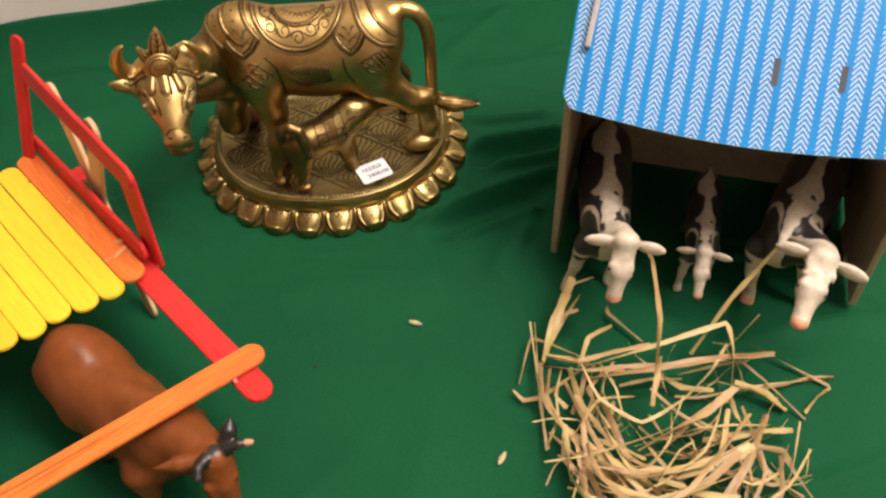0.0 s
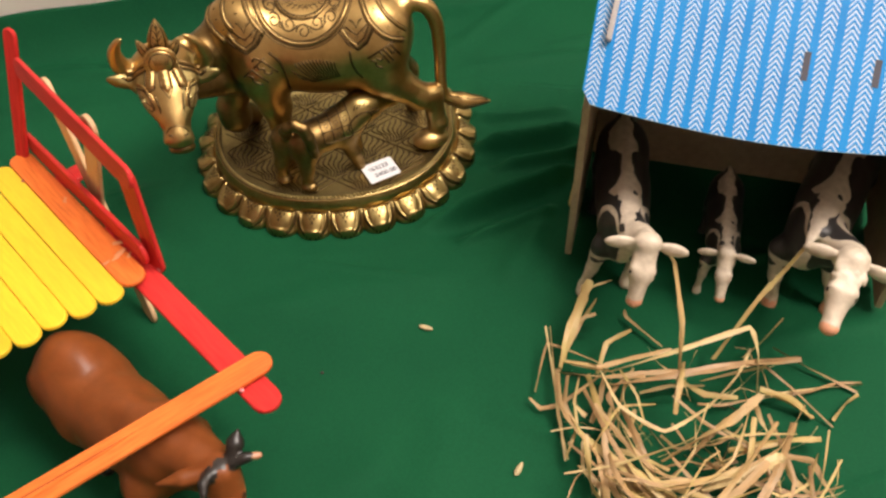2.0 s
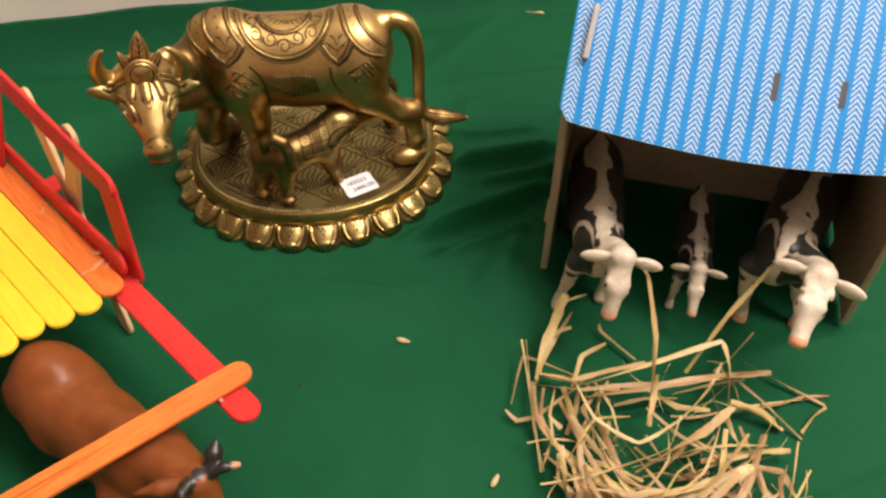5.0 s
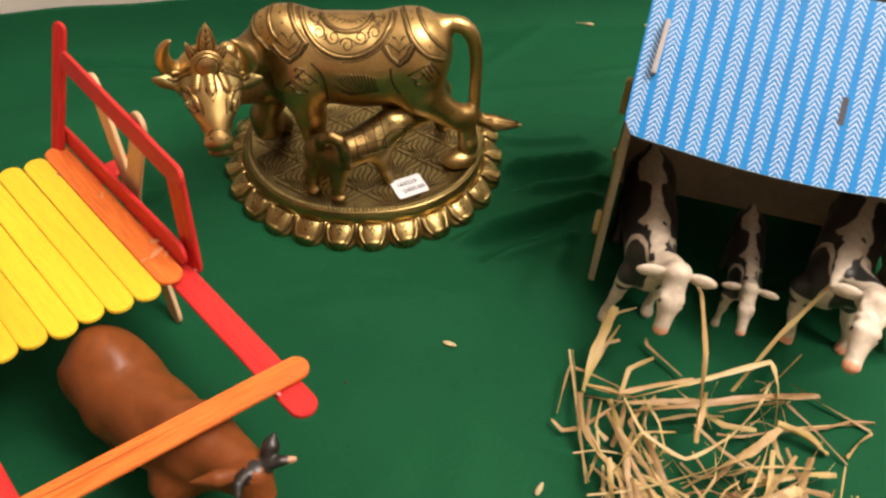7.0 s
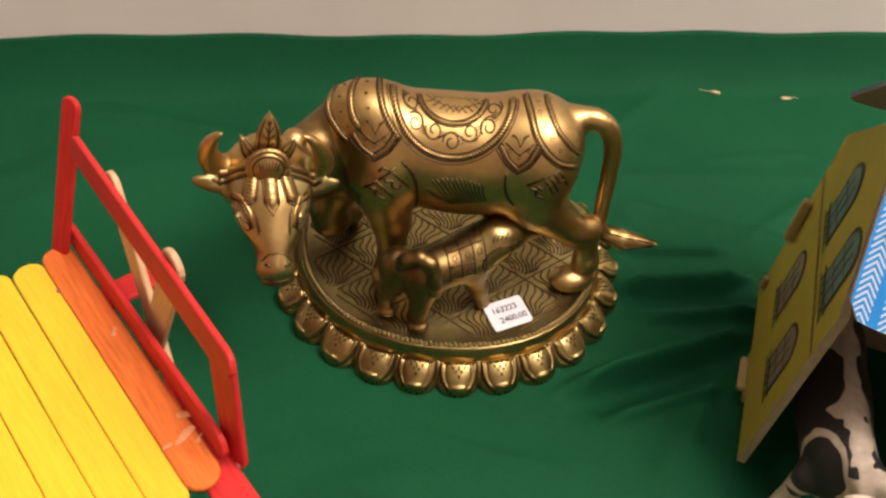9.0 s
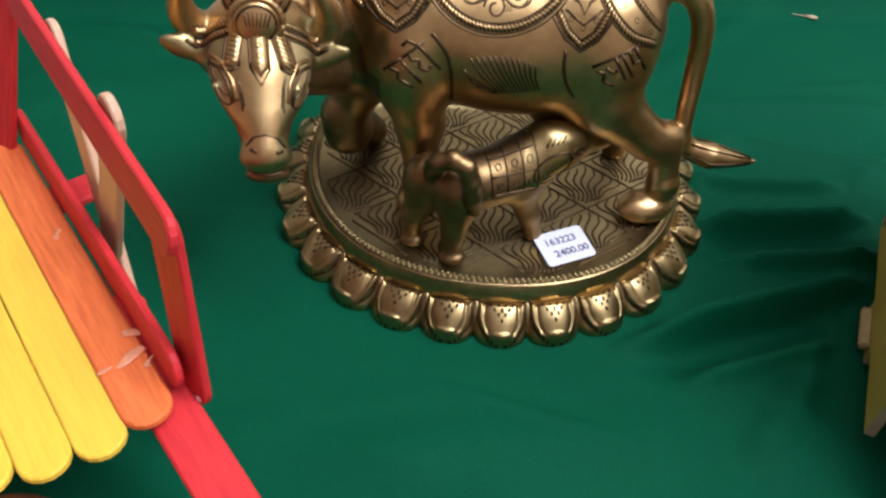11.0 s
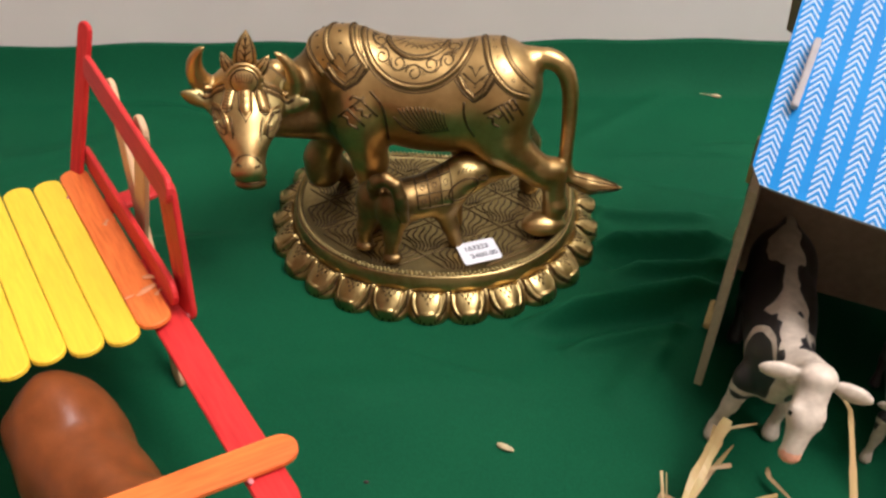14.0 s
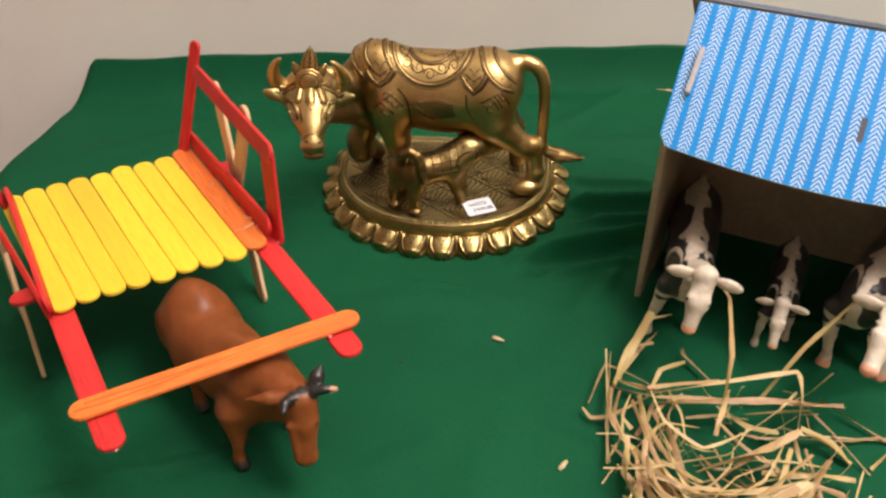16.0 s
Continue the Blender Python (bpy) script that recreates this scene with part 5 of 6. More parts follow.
    rope(smooth(((-0.112, -12), (-0.110, 3), (-0.080, 24), (-0.02, 38), (0.015, 42))), 0.0075)
    for x, d in ((-0.147, -2), (-0.142, 10), (-0.125, 22), (-0.10, 33), (-0.065, 42), (-0.02, 48)):
        ring(x, d, 0.006)
    # pointed pendants: a ticked edge and nested chevrons
    for cx, top, low, half in ((-0.698, 41, 61, 0.088), (-0.206, 44, 66, 0.080)):
        edge = [(cx - half, top), (cx - half * 0.55, top + (low - top) * 0.62), (cx, low), (cx + half * 0.55, top + (low - top) * 0.62), (cx + half, top - 2)]
        line = []
        for (xa, da), (xb, db) in zip(edge, edge[1:]):
            line += [(xa + (xb - xa) * t, da + (db - da) * t) for t in np.linspace(0, 1, 7)[:-1]]
        line.append(edge[-1])
        groove(line, 0.0045)
        rope([(cx + (x - cx) * 0.84, d - 4.2) for x, d in line], 0.008, 0.0095)
        for k, f2 in enumerate((0.60, 0.36)):
            d0 = top - 5 - 7 * k
            groove([(cx - half * f2, d0 - 1), (cx - half * f2 * 0.5, d0 + 4 - 3 * k), (cx, d0 + 9), (cx + half * f2 * 0.5, d0 + 4 - 3 * k), (cx + half * f2, d0 - 1)], 0.005)
        for x, d in ((-0.032, top + 0.5), (0.0, top + 6), (0.032, top + 0.5)):
            ring(cx + x, d, 0.006)
    # feather of hair strokes on the flank and the lines of shoulder and thigh
    for k in range(13):
        x = -0.512 + 0.016 * k
        d = 78 - 5 * math.sin(math.pi * k / 12) + (8 if k == 0 else 0)
        groove(smooth(((x, d), (x + 0.028 - 0.002 * k, d + 11), (-0.415 + 0.0095 * k, 105 - 0.5 * k)), 0.02), 0.0042)
    for k in range(5):
        groove(smooth(((-0.512 + 0.012 * k, 88 + 4.2 * k), (-0.47 + 0.01 * k, 95 + 2.5 * k), (-0.41, 104)), 0.02), 0.0028)
    groove(smooth(((-0.603, 60), (-0.565, 72), (-0.548, 86), (-0.541, 104), (-0.541, 123))), 0.0062)
    groove(smooth(((-0.244, 66), (-0.243, 80), (-0.228, 94), (-0.20, 106))), 0.0056)

    # incised strokes on shoulder and thigh
    def stroke(cx, cz, tilt, lines, size):
        for line in lines:
            pts = []
            for i, (sx, sz) in enumerate(line):
                if i:
                    px, pz = line[i - 1]
                    steps = [(px + (sx - px) * t, pz + (sz - pz) * t) for t in (0.33, 0.66, 1.0)]
                else:
                    steps = [(sx, sz)]
                for a, b in steps:
                    x = cx + size * (a * math.cos(tilt) - b * math.sin(tilt))
                    z = cz + size * (a * math.sin(tilt) + b * math.cos(tilt))
                    hit = tree.ray_cast(Vector((x, 3.0, z + 0.25)), Vector((0, 1, -0.42)).normalized())
                    if hit[0]:
                        pts.append(hit[0])
            if len(pts) > 1:
                cast.take(*tube(pts, 0.0054, 6), 1)

    ra = [[(-1.6, 1), (-0.4, 1)], [(-1.3, 1), (-1.0, 0.5), (-1.3, 0.2), (-1.0, -0.7)], [(-0.5, 1), (-0.5, -0.8)]]
    dha = [[(0.1, 0.95), (-0.05, 0.6), (0.3, 0.35), (0.0, 0.0), (0.2, -0.45), (0.6, -0.3)], [(0.75, 1.0), (0.75, -0.8)], [(-0.3, 1), (1.1, 1)], [(0.75, 1.0), (0.5, 1.6), (0.1, 1.5)]]
    stroke(-0.632, 0.680, 0.72, ra + dha, 0.052)
    shya = [[(-1.6, 1), (1.6, 1)], [(-1.5, 0.6), (-1.1, 0.3), (-1.4, -0.2), (-1.0, -0.8)], [(-0.9, 0.6), (-0.6, 0.0), (-0.2, 0.2)], [(-0.1, 1), (-0.1, -0.8)], [(0.35, 1), (0.35, -0.8)], [(0.8, 1), (0.75, 0.0), (1.2, 0.0)], [(1.25, 1), (1.25, -0.8)]]
    stroke(-0.085, 0.712, 0.55, shya, 0.044)

    # the head's harness
    def face_pt(s, t, lift=0.0):
        """A place on the brow: s across, t from the poll (0) to the nose (1)."""
        down = nose - poll
        out = np.cross(down, across)
        out = out / np.linalg.norm(out)
        if out[1] > 0:
            out = -out
        core = poll + down * t + across * s
        hit = tree.ray_cast(Vector(core + out * 0.5), Vector(-out))
        return hit[0] + Vector(out) * lift if hit[0] and (hit[0] - Vector(core)).length < 0.22 else None

    def brow(pts, r, slot, lift=0.001, sides=6):
        path = [p for p in (face_pt(s, t, lift) for s, t in pts) if p is not None]
        if len(path) > 1:
            cast.take(*tube(path, r, sides), slot)

    # ticked double band from horn to horn
    for off, r in ((0.0, 0.011), (0.070, 0.008)):
        brow([(s, 0.07 + off + 2.6 * s * s) for s in np.linspace(-0.152, 0.152, 29)], r, 0, -0.002, 8)
        brow([(s, 0.105 + off + 2.6 * s * s) for s in np.linspace(-0.152, 0.152, 29)], 0.0045, 1, -0.001)
        for s in np.linspace(-0.145, 0.145, 35):
            t = 0.07 + off + 2.6 * s * s
            brow([(s - 0.003, t - 0.022), (s + 0.003, t + 0.022)], 0.0018, 1, r * 0.8, 4)
    # three hanging straps, the middle one pointed
    def strap(s0, fan, t0, t1, half, point):
        rows, cols, n = [], (-1.0, -0.82, 0.0, 0.82, 1.0), 12
        for k in range(n + 1):
            row = []
            for c in cols:
                t = t0 + (t1 - t0 + point * (1 - abs(c))) * k / n
                p = face_pt(s0 + fan * k / n + half * c, t, -0.003 if abs(c) == 1 or k == n else 0.0075)
                row.append(p)
            if all(p is not None for p in row):
                rows.append(row)
        if len(rows) > 2:
            m = len(cols)
            cast.take([p for row in rows for p in row], [(r * m + c, r * m + c + 1, (r + 1) * m + c + 1, (r + 1) * m + c) for r in range(len(rows) - 1) for c in range(m - 1)], 0)
        for w in (-1.12, 1.12):
            brow([(s0 + fan * k / 6 + half * w, t0 + (t1 - t0) * k / 6) for k in range(7)], 0.0042, 1, -0.0005)
        brow([(s0 + fan - half * 1.12, t1), (s0 + fan, t1 + point * 1.25 + 0.02), (s0 + fan + half * 1.12, t1)], 0.0042, 1, -0.0005)
        for k in range(8):
            t = t0 + 0.02 + (t1 - t0 - 0.03) * k / 7
            c = s0 + fan * k / 7
            if point:
                if k % 2:
                    brow([(c + 0.006 * math.cos(b), t + 0.02 * math.sin(b)) for b in np.linspace(0, 6.284, 8)], 0.0020, 1, 0.0072, 4)
            else:
                brow([(c - half * 0.6, t - 0.012), (c + half * 0.6, t + 0.012)], 0.0020, 1, 0.0072, 4)

    strap(0.0, 0.0, 0.15, 0.44, 0.0200, 0.08)
    strap(-0.049, -0.022, 0.16, 0.43, 0.0185, 0.0)
    strap(0.049, 0.022, 0.16, 0.43, 0.0185, 0.0)
    # eyes: almond lines one inside the other, and brow creases
    for s in (-1, 1):
        for half, long, r in ((0.021, 0.175, 0.0036), (0.0115, 0.115, 0.0034)):
            brow([(s * (0.094 + half * math.cos(b) - 0.017 * math.sin(b)), 0.50 + long * math.sin(b)) for b in np.linspace(0, 6.284, 21)], r, 1, -0.0016)
        for k in range(2):
            brow([(s * (0.044 + 0.004 * k), 0.70 + 0.03 * k), (s * (0.050 + 0.004 * k), 0.55), (s * (0.072 + 0.004 * k), 0.33 - 0.03 * k)], 0.0028, 1, -0.001)
        brow([(s * 0.150, 0.22), (s * 0.172, 0.185), (s * 0.198, 0.145)], 0.0085, 1, -0.005)
        # heavy upper lid
        brow([(s * 0.060, 0.66), (s * 0.068, 0.52), (s * 0.090, 0.37), (s * 0.118, 0.31)], 0.0060, 0, -0.001, 8)
        brow([(s * 0.071, 0.67), (s * 0.079, 0.53), (s * 0.097, 0.41), (s * 0.120, 0.36)], 0.0048, 1, 0.0005)
    # nose pad, nostrils and mouth
    brow([(-0.046, 0.955), (-0.028, 0.905), (0.0, 0.890), (0.028, 0.905), (0.046, 0.955)], 0.0040, 1, -0.0012)
    for s in (-1, 1):
        brow([(s * 0.022, 1.01), (s * 0.038, 0.985)], 0.0062, 1, -0.002)
    mouth = []
    for u in np.linspace(-0.062, 0.062, 13):
        hit = tree.ray_cast(Vector(nose + across * u + (0.06, -0.5, -0.034 + 2.2 * u * u)), Vector((-0.12, 1, 0)).normalized())
        if hit[0] and abs(hit[0].y - nose[1]) < 0.12:
            mouth.append(hit[0])
    if len(mouth) > 3:
        cast.take(*tube(mouth, 0.0042, 6), 1)

    # crown: a boss with leaves standing behind it
    up, out = np.array((0.1, 0.25, 0.96)), np.array((0.28, -0.93, 0.22))
    boss = poll + out * 0.095 + (0, 0, 0.050)
    bv, bq = skin([ball(boss, (0.060, 0.024, 0.056), 0.01, (-15, 6, 10))], 0.006)
    cast.take(bv, bq.tolist())
    for r1, r2, tk, slot, fwd in ((0.062, 0.058, 0.0095, 0, 0.002), (0.047, 0.044, 0.0036, 1, 0.0145)):
        cast.take(*tube([boss + across * r1 * math.cos(b) + up * r2 * math.sin(b) + out * fwd for b in np.linspace(0, 6.284, 33)], tk, 7), slot)
    for k in range(26):
        a = 2 * math.pi * k / 26
        c = boss + across * 0.064 * math.cos(a) + up * 0.060 * math.sin(a)
        cast.take(*tube([c * 0.9 + boss * 0.1 + out * 0.0085, c + out * 0.0095, c * 1.1 - boss * 0.1 + out * 0.005], 0.0018, 4), 1)
    for c in range(-3, 4):
        cast.take(*tube([boss + across * 0.008 * c - up * 0.004 + out * 0.0235, boss + across * 0.011 * c + up * 0.030 + out * 0.020], 0.002, 4), 1)
    for lean, high, wide, side in ((0, 0.172, 0.041, 0.0), (-30, 0.100, 0.024, -0.034), (30, 0.100, 0.024, 0.034)):
        a = radians(lean)
        d = up * math.cos(a) + across * math.sin(a)
        w = across * math.cos(a) - up * math.sin(a)
        root = poll + out * 0.055 + (0, 0, 0.050) + across * side
        rows_n, lv, lf = 9, [], []
        for k in range(rows_n):
            t = k / (rows_n - 1)
            half = wide * math.sin(math.pi * min(0.16 + 0.84 * t, 1.0)) ** 0.8 + 0.001
            mid = root + d * high * t + out * 0.012 * math.sin(math.pi * t)
            for c, o in ((-1, 0), (-0.5, 0.008), (0, 0.004), (0.5, 0.008), (1, 0), (0.5, -0.008), (-0.5, -0.008)):
                lv.append(mid + w * half * c + out * o)
        m = 7
        for k in range(rows_n - 1):
            for c in range(m):
                lf.append((k * m + c, k * m + (c + 1) % m, (k + 1) * m + (c + 1) % m, (k + 1) * m + c))
        cast.take(lv, lf)
        cast.take(*tube([root + d * high * t + out * (0.012 * math.sin(math.pi * t) + 0.005) for t in np.linspace(0.1, 0.92, 7)], 0.003, 4), 1)
        for k in range(5 if side == 0 else 2):
            for s in (-1, 1):
                t = 0.18 + 0.14 * k
                h0 = root + d * high * t + out * (0.012 * math.sin(math.pi * t) + 0.006)
                h1 = root + d * high * (t + 0.14) + w * s * wide * 0.55 * math.sin(math.pi * min(0.3 + 0.84 * t, 1)) + out * (0.012 * math.sin(math.pi * t) + 0.008)
                cast.take(*tube([h0, h1], 0.0022, 4), 1)
        for s in (-1, 1):
            cast.take(*tube([root + d * high * t + w * s * (wide * 0.72 * math.sin(math.pi * min(0.16 + 0.84 * t, 1)) ** 0.8) + out * (0.012 * math.sin(math.pi * t) + 0.007) for t in np.linspace(0.05, 0.9, 8)], 0.0028, 4), 1)

    # calf's saddle cloth
    def calf_pt(x, deg, lift=0.0008):
        a = radians(deg)
        core = Vector((x, 3.415 + (x + 0.50) * 0.42, 0.38))
        way = Vector((0.30 * math.sin(a), -0.95 * math.sin(a), math.cos(a)))
        hit = ctree.ray_cast(core + way * 0.3, -way)
        return hit[0] + way * lift if hit[0] else core + way * 0.07
    for x in (-0.43, -0.385, -0.34, -0.30):
        cast.take(*tube([calf_pt(x, d) for d in np.linspace(-10, 85, 12)], 0.0032, 5), 1)
    for d in (12, 48, 84):
        cast.take(*tube([calf_pt(x, d) for x in np.linspace(-0.43, -0.30, 8)], 0.0032, 5), 1)
    for x in (-0.407, -0.362, -0.32):
        for d in (30, 66):
            cast.take(*tube([calf_pt(x + 0.008 * math.cos(b), d + 7 * math.sin(b)) for b in np.linspace(0, 6.28, 8)], 0.0022, 4), 1)
    # calf's ear line, eye and cheek strokes
    def calf_face(dx, dz):
        hit = ctree.ray_cast(Vector((-0.232 + dx + 0.10, 3.0, 0.70 + dz)), Vector((-0.20, 0.87, -0.50)).normalized())
        return hit[0]
    def calf_line(pts, r):
        path = [p for p in (calf_face(*q) for q in pts) if p is not None]
        if len(path) > 1:
            cast.take(*tube(path, r, 5), 1)
    slant = radians(38)
    calf_line([(0.072 * math.cos(b) * math.cos(slant) - 0.036 * math.sin(b) * math.sin(slant), 0.072 * math.cos(b) * math.sin(slant) + 0.036 * math.sin(b) * math.cos(slant) - 0.005) for b in np.linspace(0, 6.284, 25)], 0.0045)
    calf_line([(0.085 + 0.020 * math.cos(b), 0.050 + 0.011 * math.sin(b)) for b in np.linspace(0, 6.284, 11)], 0.0036)
    for k in range(4):
        calf_line([(-0.02 + 0.016 * k, 0.062 + 0.006 * k), (-0.005 + 0.016 * k, 0.092 + 0.004 * k)], 0.0030)
    # tail strands and fetlock rings
    for k in range(6):
        a = 2 * math.pi * k / 6
        off = Vector((0, math.cos(a), math.sin(a)))
        cast.take(*tube([Vector((0.19, 3.643, 0.384)) + off * 0.033, Vector((0.27, 3.63, 0.366)) + off * 0.0425, Vector((0.34, 3.617, 0.371)) + off * 0.026, Vector((0.39, 3.607, 0.375)) + off * 0.010], 0.003, 4), 1)

    base = np.array((CX, CY, 0)) * D
    ob = solid("brass_cow_statue", np.concatenate(cast.verts) * D, cast.faces, [BRASS, PATINA_SHADE, DULL, SHADE_BROWN, BASE_BRASS], origin=base, slots=cast.slots, smooth=True)
    ob.location = Vector(base) + Vector((0, 0, 0.0004))
    return tagged(ob, "polished brass cow and calf statue on an oval lotus base", "statue")


statue = brass_statue()


# ---- price label lying on the statue's plate ----
def price_label():
    c = [(-0.256, 3.424), (-0.107, 3.491), (-0.067, 3.371), (-0.214, 3.311)]
    mx, my = sum(p[0] for p in c) / 4, sum(p[1] for p in c) / 4
    turn = math.degrees(math.atan2(c[1][1] - c[0][1], c[1][0] - c[0][0]))
    lab = thing("price_label", pose(mx * D, my * D, (PLATE_Z + 0.014) * D, 2, 0, turn), "white printed price label stuck on the statue's brass plate", "label")
    w, h, r = 0.0163, 0.0128, 0.0012
    pts = []
    for cx, cy, a0 in ((w / 2 - r, h / 2 - r, 0), (-w / 2 + r, h / 2 - r, 90), (-w / 2 + r, -h / 2 + r, 180), (w / 2 - r, -h / 2 + r, 270)):
        for k in range(4):
            a = radians(a0 + 30 * k)
            pts.append((cx + r * math.cos(a), cy + r * math.sin(a)))
    part("paper", outline_plate(pts, 0.0002), PAPER, lab)
    for text, y, size, x in (("163223", 0.0012, 0.0036, -0.0058), ("2400.00", -0.0036, 0.0036, -0.0044)):
        curve = bpy.data.curves.new("printed_number", "FONT")
        curve.body, curve.size, curve.extrude, curve.offset = text, size, 0.00004, 0.00006
        ob = new("printed_number", curve)
        me = bpy.data.meshes.new_from_object(ob.evaluated_get(bpy.context.evaluated_depsgraph_get()))
        bpy.data.objects.remove(ob)
        me.materials.clear()
        me.materials.append(INK)
        ob = new("printed_number", me)
        ob.parent = lab
        ob.matrix_basis = pose(x, y, 0.00026)
    return lab


price_label()


# ---- straw heap ----
heap = thing("straw_heap", (0.1, 0.2, 0.0), "loose nest-like heap of dry yellow straw before the barn", "straw")


def straw(points, width, twist=0.0, fold=0.35, bow=0.22):
    """One flattened stalk through points (decimetres), with a crease along it."""
    pts = [Vector(p) * D - Vector((0.1, 0.2, 0)) for p in points]
    dense = []
    ends = [pts[0] * 2 - pts[1]] + pts + [pts[-1] * 2 - pts[-2]]
    for a, b, c, d in zip(ends, ends[1:], ends[2:], ends[3:]):
        for k in range(7):
            t = k / 7
            even = (b * 2 + (c - a) * t + (a * 2 - b * 5 + c * 4 - d) * t * t + (b * 3 - a - c * 3 + d) * t ** 3) * 0.5
            dense.append(b.lerp(c, t).lerp(even, bow))
    dense.append(pts[-1])
    n = len(dense)
    verts, faces = [], []
    for k, p in enumerate(dense):
        d = (dense[min(k + 1, n - 1)] - dense[max(k - 1, 0)]).normalized()
        s = d.cross(Vector((0.15, 0.1, 1)))
        s = s.normalized() if s.length > 1e-4 else Vector((1, 0, 0))
        w = d.cross(s)
        ang = twist + 0.75 * math.sin(k * 0.22 + twist * 5)
        s, w = s * math.cos(ang) + w * math.sin(ang), w * math.cos(ang) - s * math.sin(ang)
        half = width * D * 0.34 * (0.62 + 0.38 * math.sin(math.pi * (0.12 + 0.8 * k / n))) * (1 + 0.10 * math.sin(k * 1.3 + twist * 7) + 0.06 * math.sin(k * 3.1 + twist * 13))
        t = half * fold
        verts += [p - s * half, p + w * t, p + s * half, p - w * t * 0.5]
    for k in range(n - 1):
        for j in range(4):
            q = (j + 1) % 4
            faces.append((k * 4 + j, k * 4 + q, (k + 1) * 4 + q, (k + 1) * 4 + j))
    faces += [(3, 2, 1, 0), ((n - 1) * 4, (n - 1) * 4 + 1, (n - 1) * 4 + 2, (n - 1) * 4 + 3)]
    me = bpy.data.meshes.new("straw")
    low = min(v.z for v in verts)
    if low < 0.0004:
        for v in verts:
            v.z = max(v.z, 0.0004)
    me.from_pydata([tuple(v) for v in verts], [], faces)
    me.materials.append(STRAW)
    ob = new("straw", me)
    ob.parent = heap
    return ob


straw(((0.70, 2.62, 0.12), (0.64, 2.48, 0.10), (0.55, 2.27, 0.08), (0.68, 2.21, 0.10)), 0.05, -0.6)
straw(((0.74, 2.53, 0.14), (0.65, 2.42, 0.12), (0.54, 2.26, 0.08)), 0.025, 0.5)
straw(((0.42, 2.16, 0.03), (0.50, 2.36, 0.08), (0.67, 2.23, 0.12), (0.81, 2.08, 0.12)), 0.02, 0.3)
straw(((0.50, 2.42, 0.12), (0.50, 2.13, 0.06), (0.49, 1.84, 0.03)), 0.016, 0.1)
straw(((0.39, 2.13, 0.04), (0.43, 2.08, 0.03), (0.51, 2.08, 0.05), (0.72, 2.18, 0.12)), 0.025, -0.1)
straw(((0.85, 2.35, 0.14), (0.74, 2.31, 0.12), (0.68, 2.19, 0.08)), 0.03, -0.3)
straw(((0.54, 2.25, 0.10), (0.72, 2.16, 0.14), (0.99, 2.19, 0.20), (1.31, 2.26, 0.22), (1.31, 2.14, 0.20), (1.28, 1.99, 0.10)), 0.035, -0.5)
straw(((0.94, 2.52, 0.52), (1.00, 2.44, 0.46), (1.02, 2.27, 0.28), (0.99, 2.14, 0.20), (0.95, 1.99, 0.10)), 0.032, 0.6)
straw(((0.87, 2.52, 0.05), (0.87, 2.48, 0.05), (0.99, 2.32, 0.04)), 0.025, 0.4)
straw(((1.17, 2.21, 0.08), (1.33, 2.32, 0.31), (1.45, 2.39, 0.43), (1.55, 2.447, 0.535), (1.60, 2.455, 0.52)), 0.032, 0.2)
straw(((1.51, 2.36, 0.12), (1.41, 2.29, 0.06), (1.31, 2.23, 0.04)), 0.012, 0.0)
straw(((0.70, 2.09, 0.15), (0.96, 2.08, 0.20), (1.18, 2.10, 0.20), (1.51, 2.16, 0.12)), 0.045, -0.2)
straw(((1.45, 2.26, 0.05), (1.55, 2.16, 0.05), (1.72, 2.02, 0.04)), 0.025, -0.4)
straw(((1.71, 2.00, 0.06), (1.65, 1.97, 0.05), (1.58, 1.91, 0.03)), 0.03, -0.6)
straw(((1.35, 2.14, 0.12), (1.44, 2.04, 0.09), (1.57, 1.88, 0.03)), 0.018, 0.5)
straw(((1.76, 2.06, 0.03), (1.55, 2.05, 0.05), (1.30, 2.01, 0.10)), 0.014, 0.3)
straw(((1.30, 2.03, 0.12), (1.43, 1.99, 0.08), (1.50, 1.93, 0.03)), 0.04, 0.1)
straw(((0.53, 2.22, 0.10), (0.58, 2.34, 0.14), (0.66, 2.48, 0.20), (0.70, 2.54, 0.26)), 0.065, 0.3)
straw(((0.57, 2.32, 0.12), (0.63, 2.41, 0.16), (0.71, 2.42, 0.18)), 0.026, -0.3)
straw(((0.66, 2.50, 0.20), (0.71, 2.52, 0.24), (0.79, 2.53, 0.26)), 0.015, 0.1)
straw(((0.53, 2.22, 0.08), (0.62, 2.41, 0.12), (0.69, 2.51, 0.18)), 0.029, -0.5)
# stalks that make up the nest: a broken ring round an open middle, thick on the side away from the barn
straw(((0.53, 2.00, 0.10), (0.57, 1.89, 0.11), (0.66, 1.77, 0.13), (0.77, 1.66, 0.14), (0.87, 1.58, 0.15), (1.01, 1.54, 0.17), (1.15, 1.50, 0.18)), 0.054, -0.3)
straw(((0.52, 2.23, 0.08), (0.50, 2.06, 0.10), (0.55, 1.92, 0.11), (0.60, 1.80, 0.13), (0.60, 1.68, 0.14), (0.59, 1.55, 0.16)), 0.043, 0.1)
straw(((0.95, 1.63, 0.12), (1.11, 1.67, 0.13), (1.25, 1.71, 0.15), (1.28, 1.72, 0.16)), 0.070, -0.2)
straw(((1.28, 1.73, 0.14), (1.40, 1.71, 0.11), (1.43, 1.64, 0.07), (1.48, 1.53, 0.04)), 0.035, 0.1)
straw(((1.30, 1.72, 0.10), (1.32, 1.65, 0.08), (1.38, 1.60, 0.05), (1.45, 1.55, 0.03)), 0.037, 0.2)
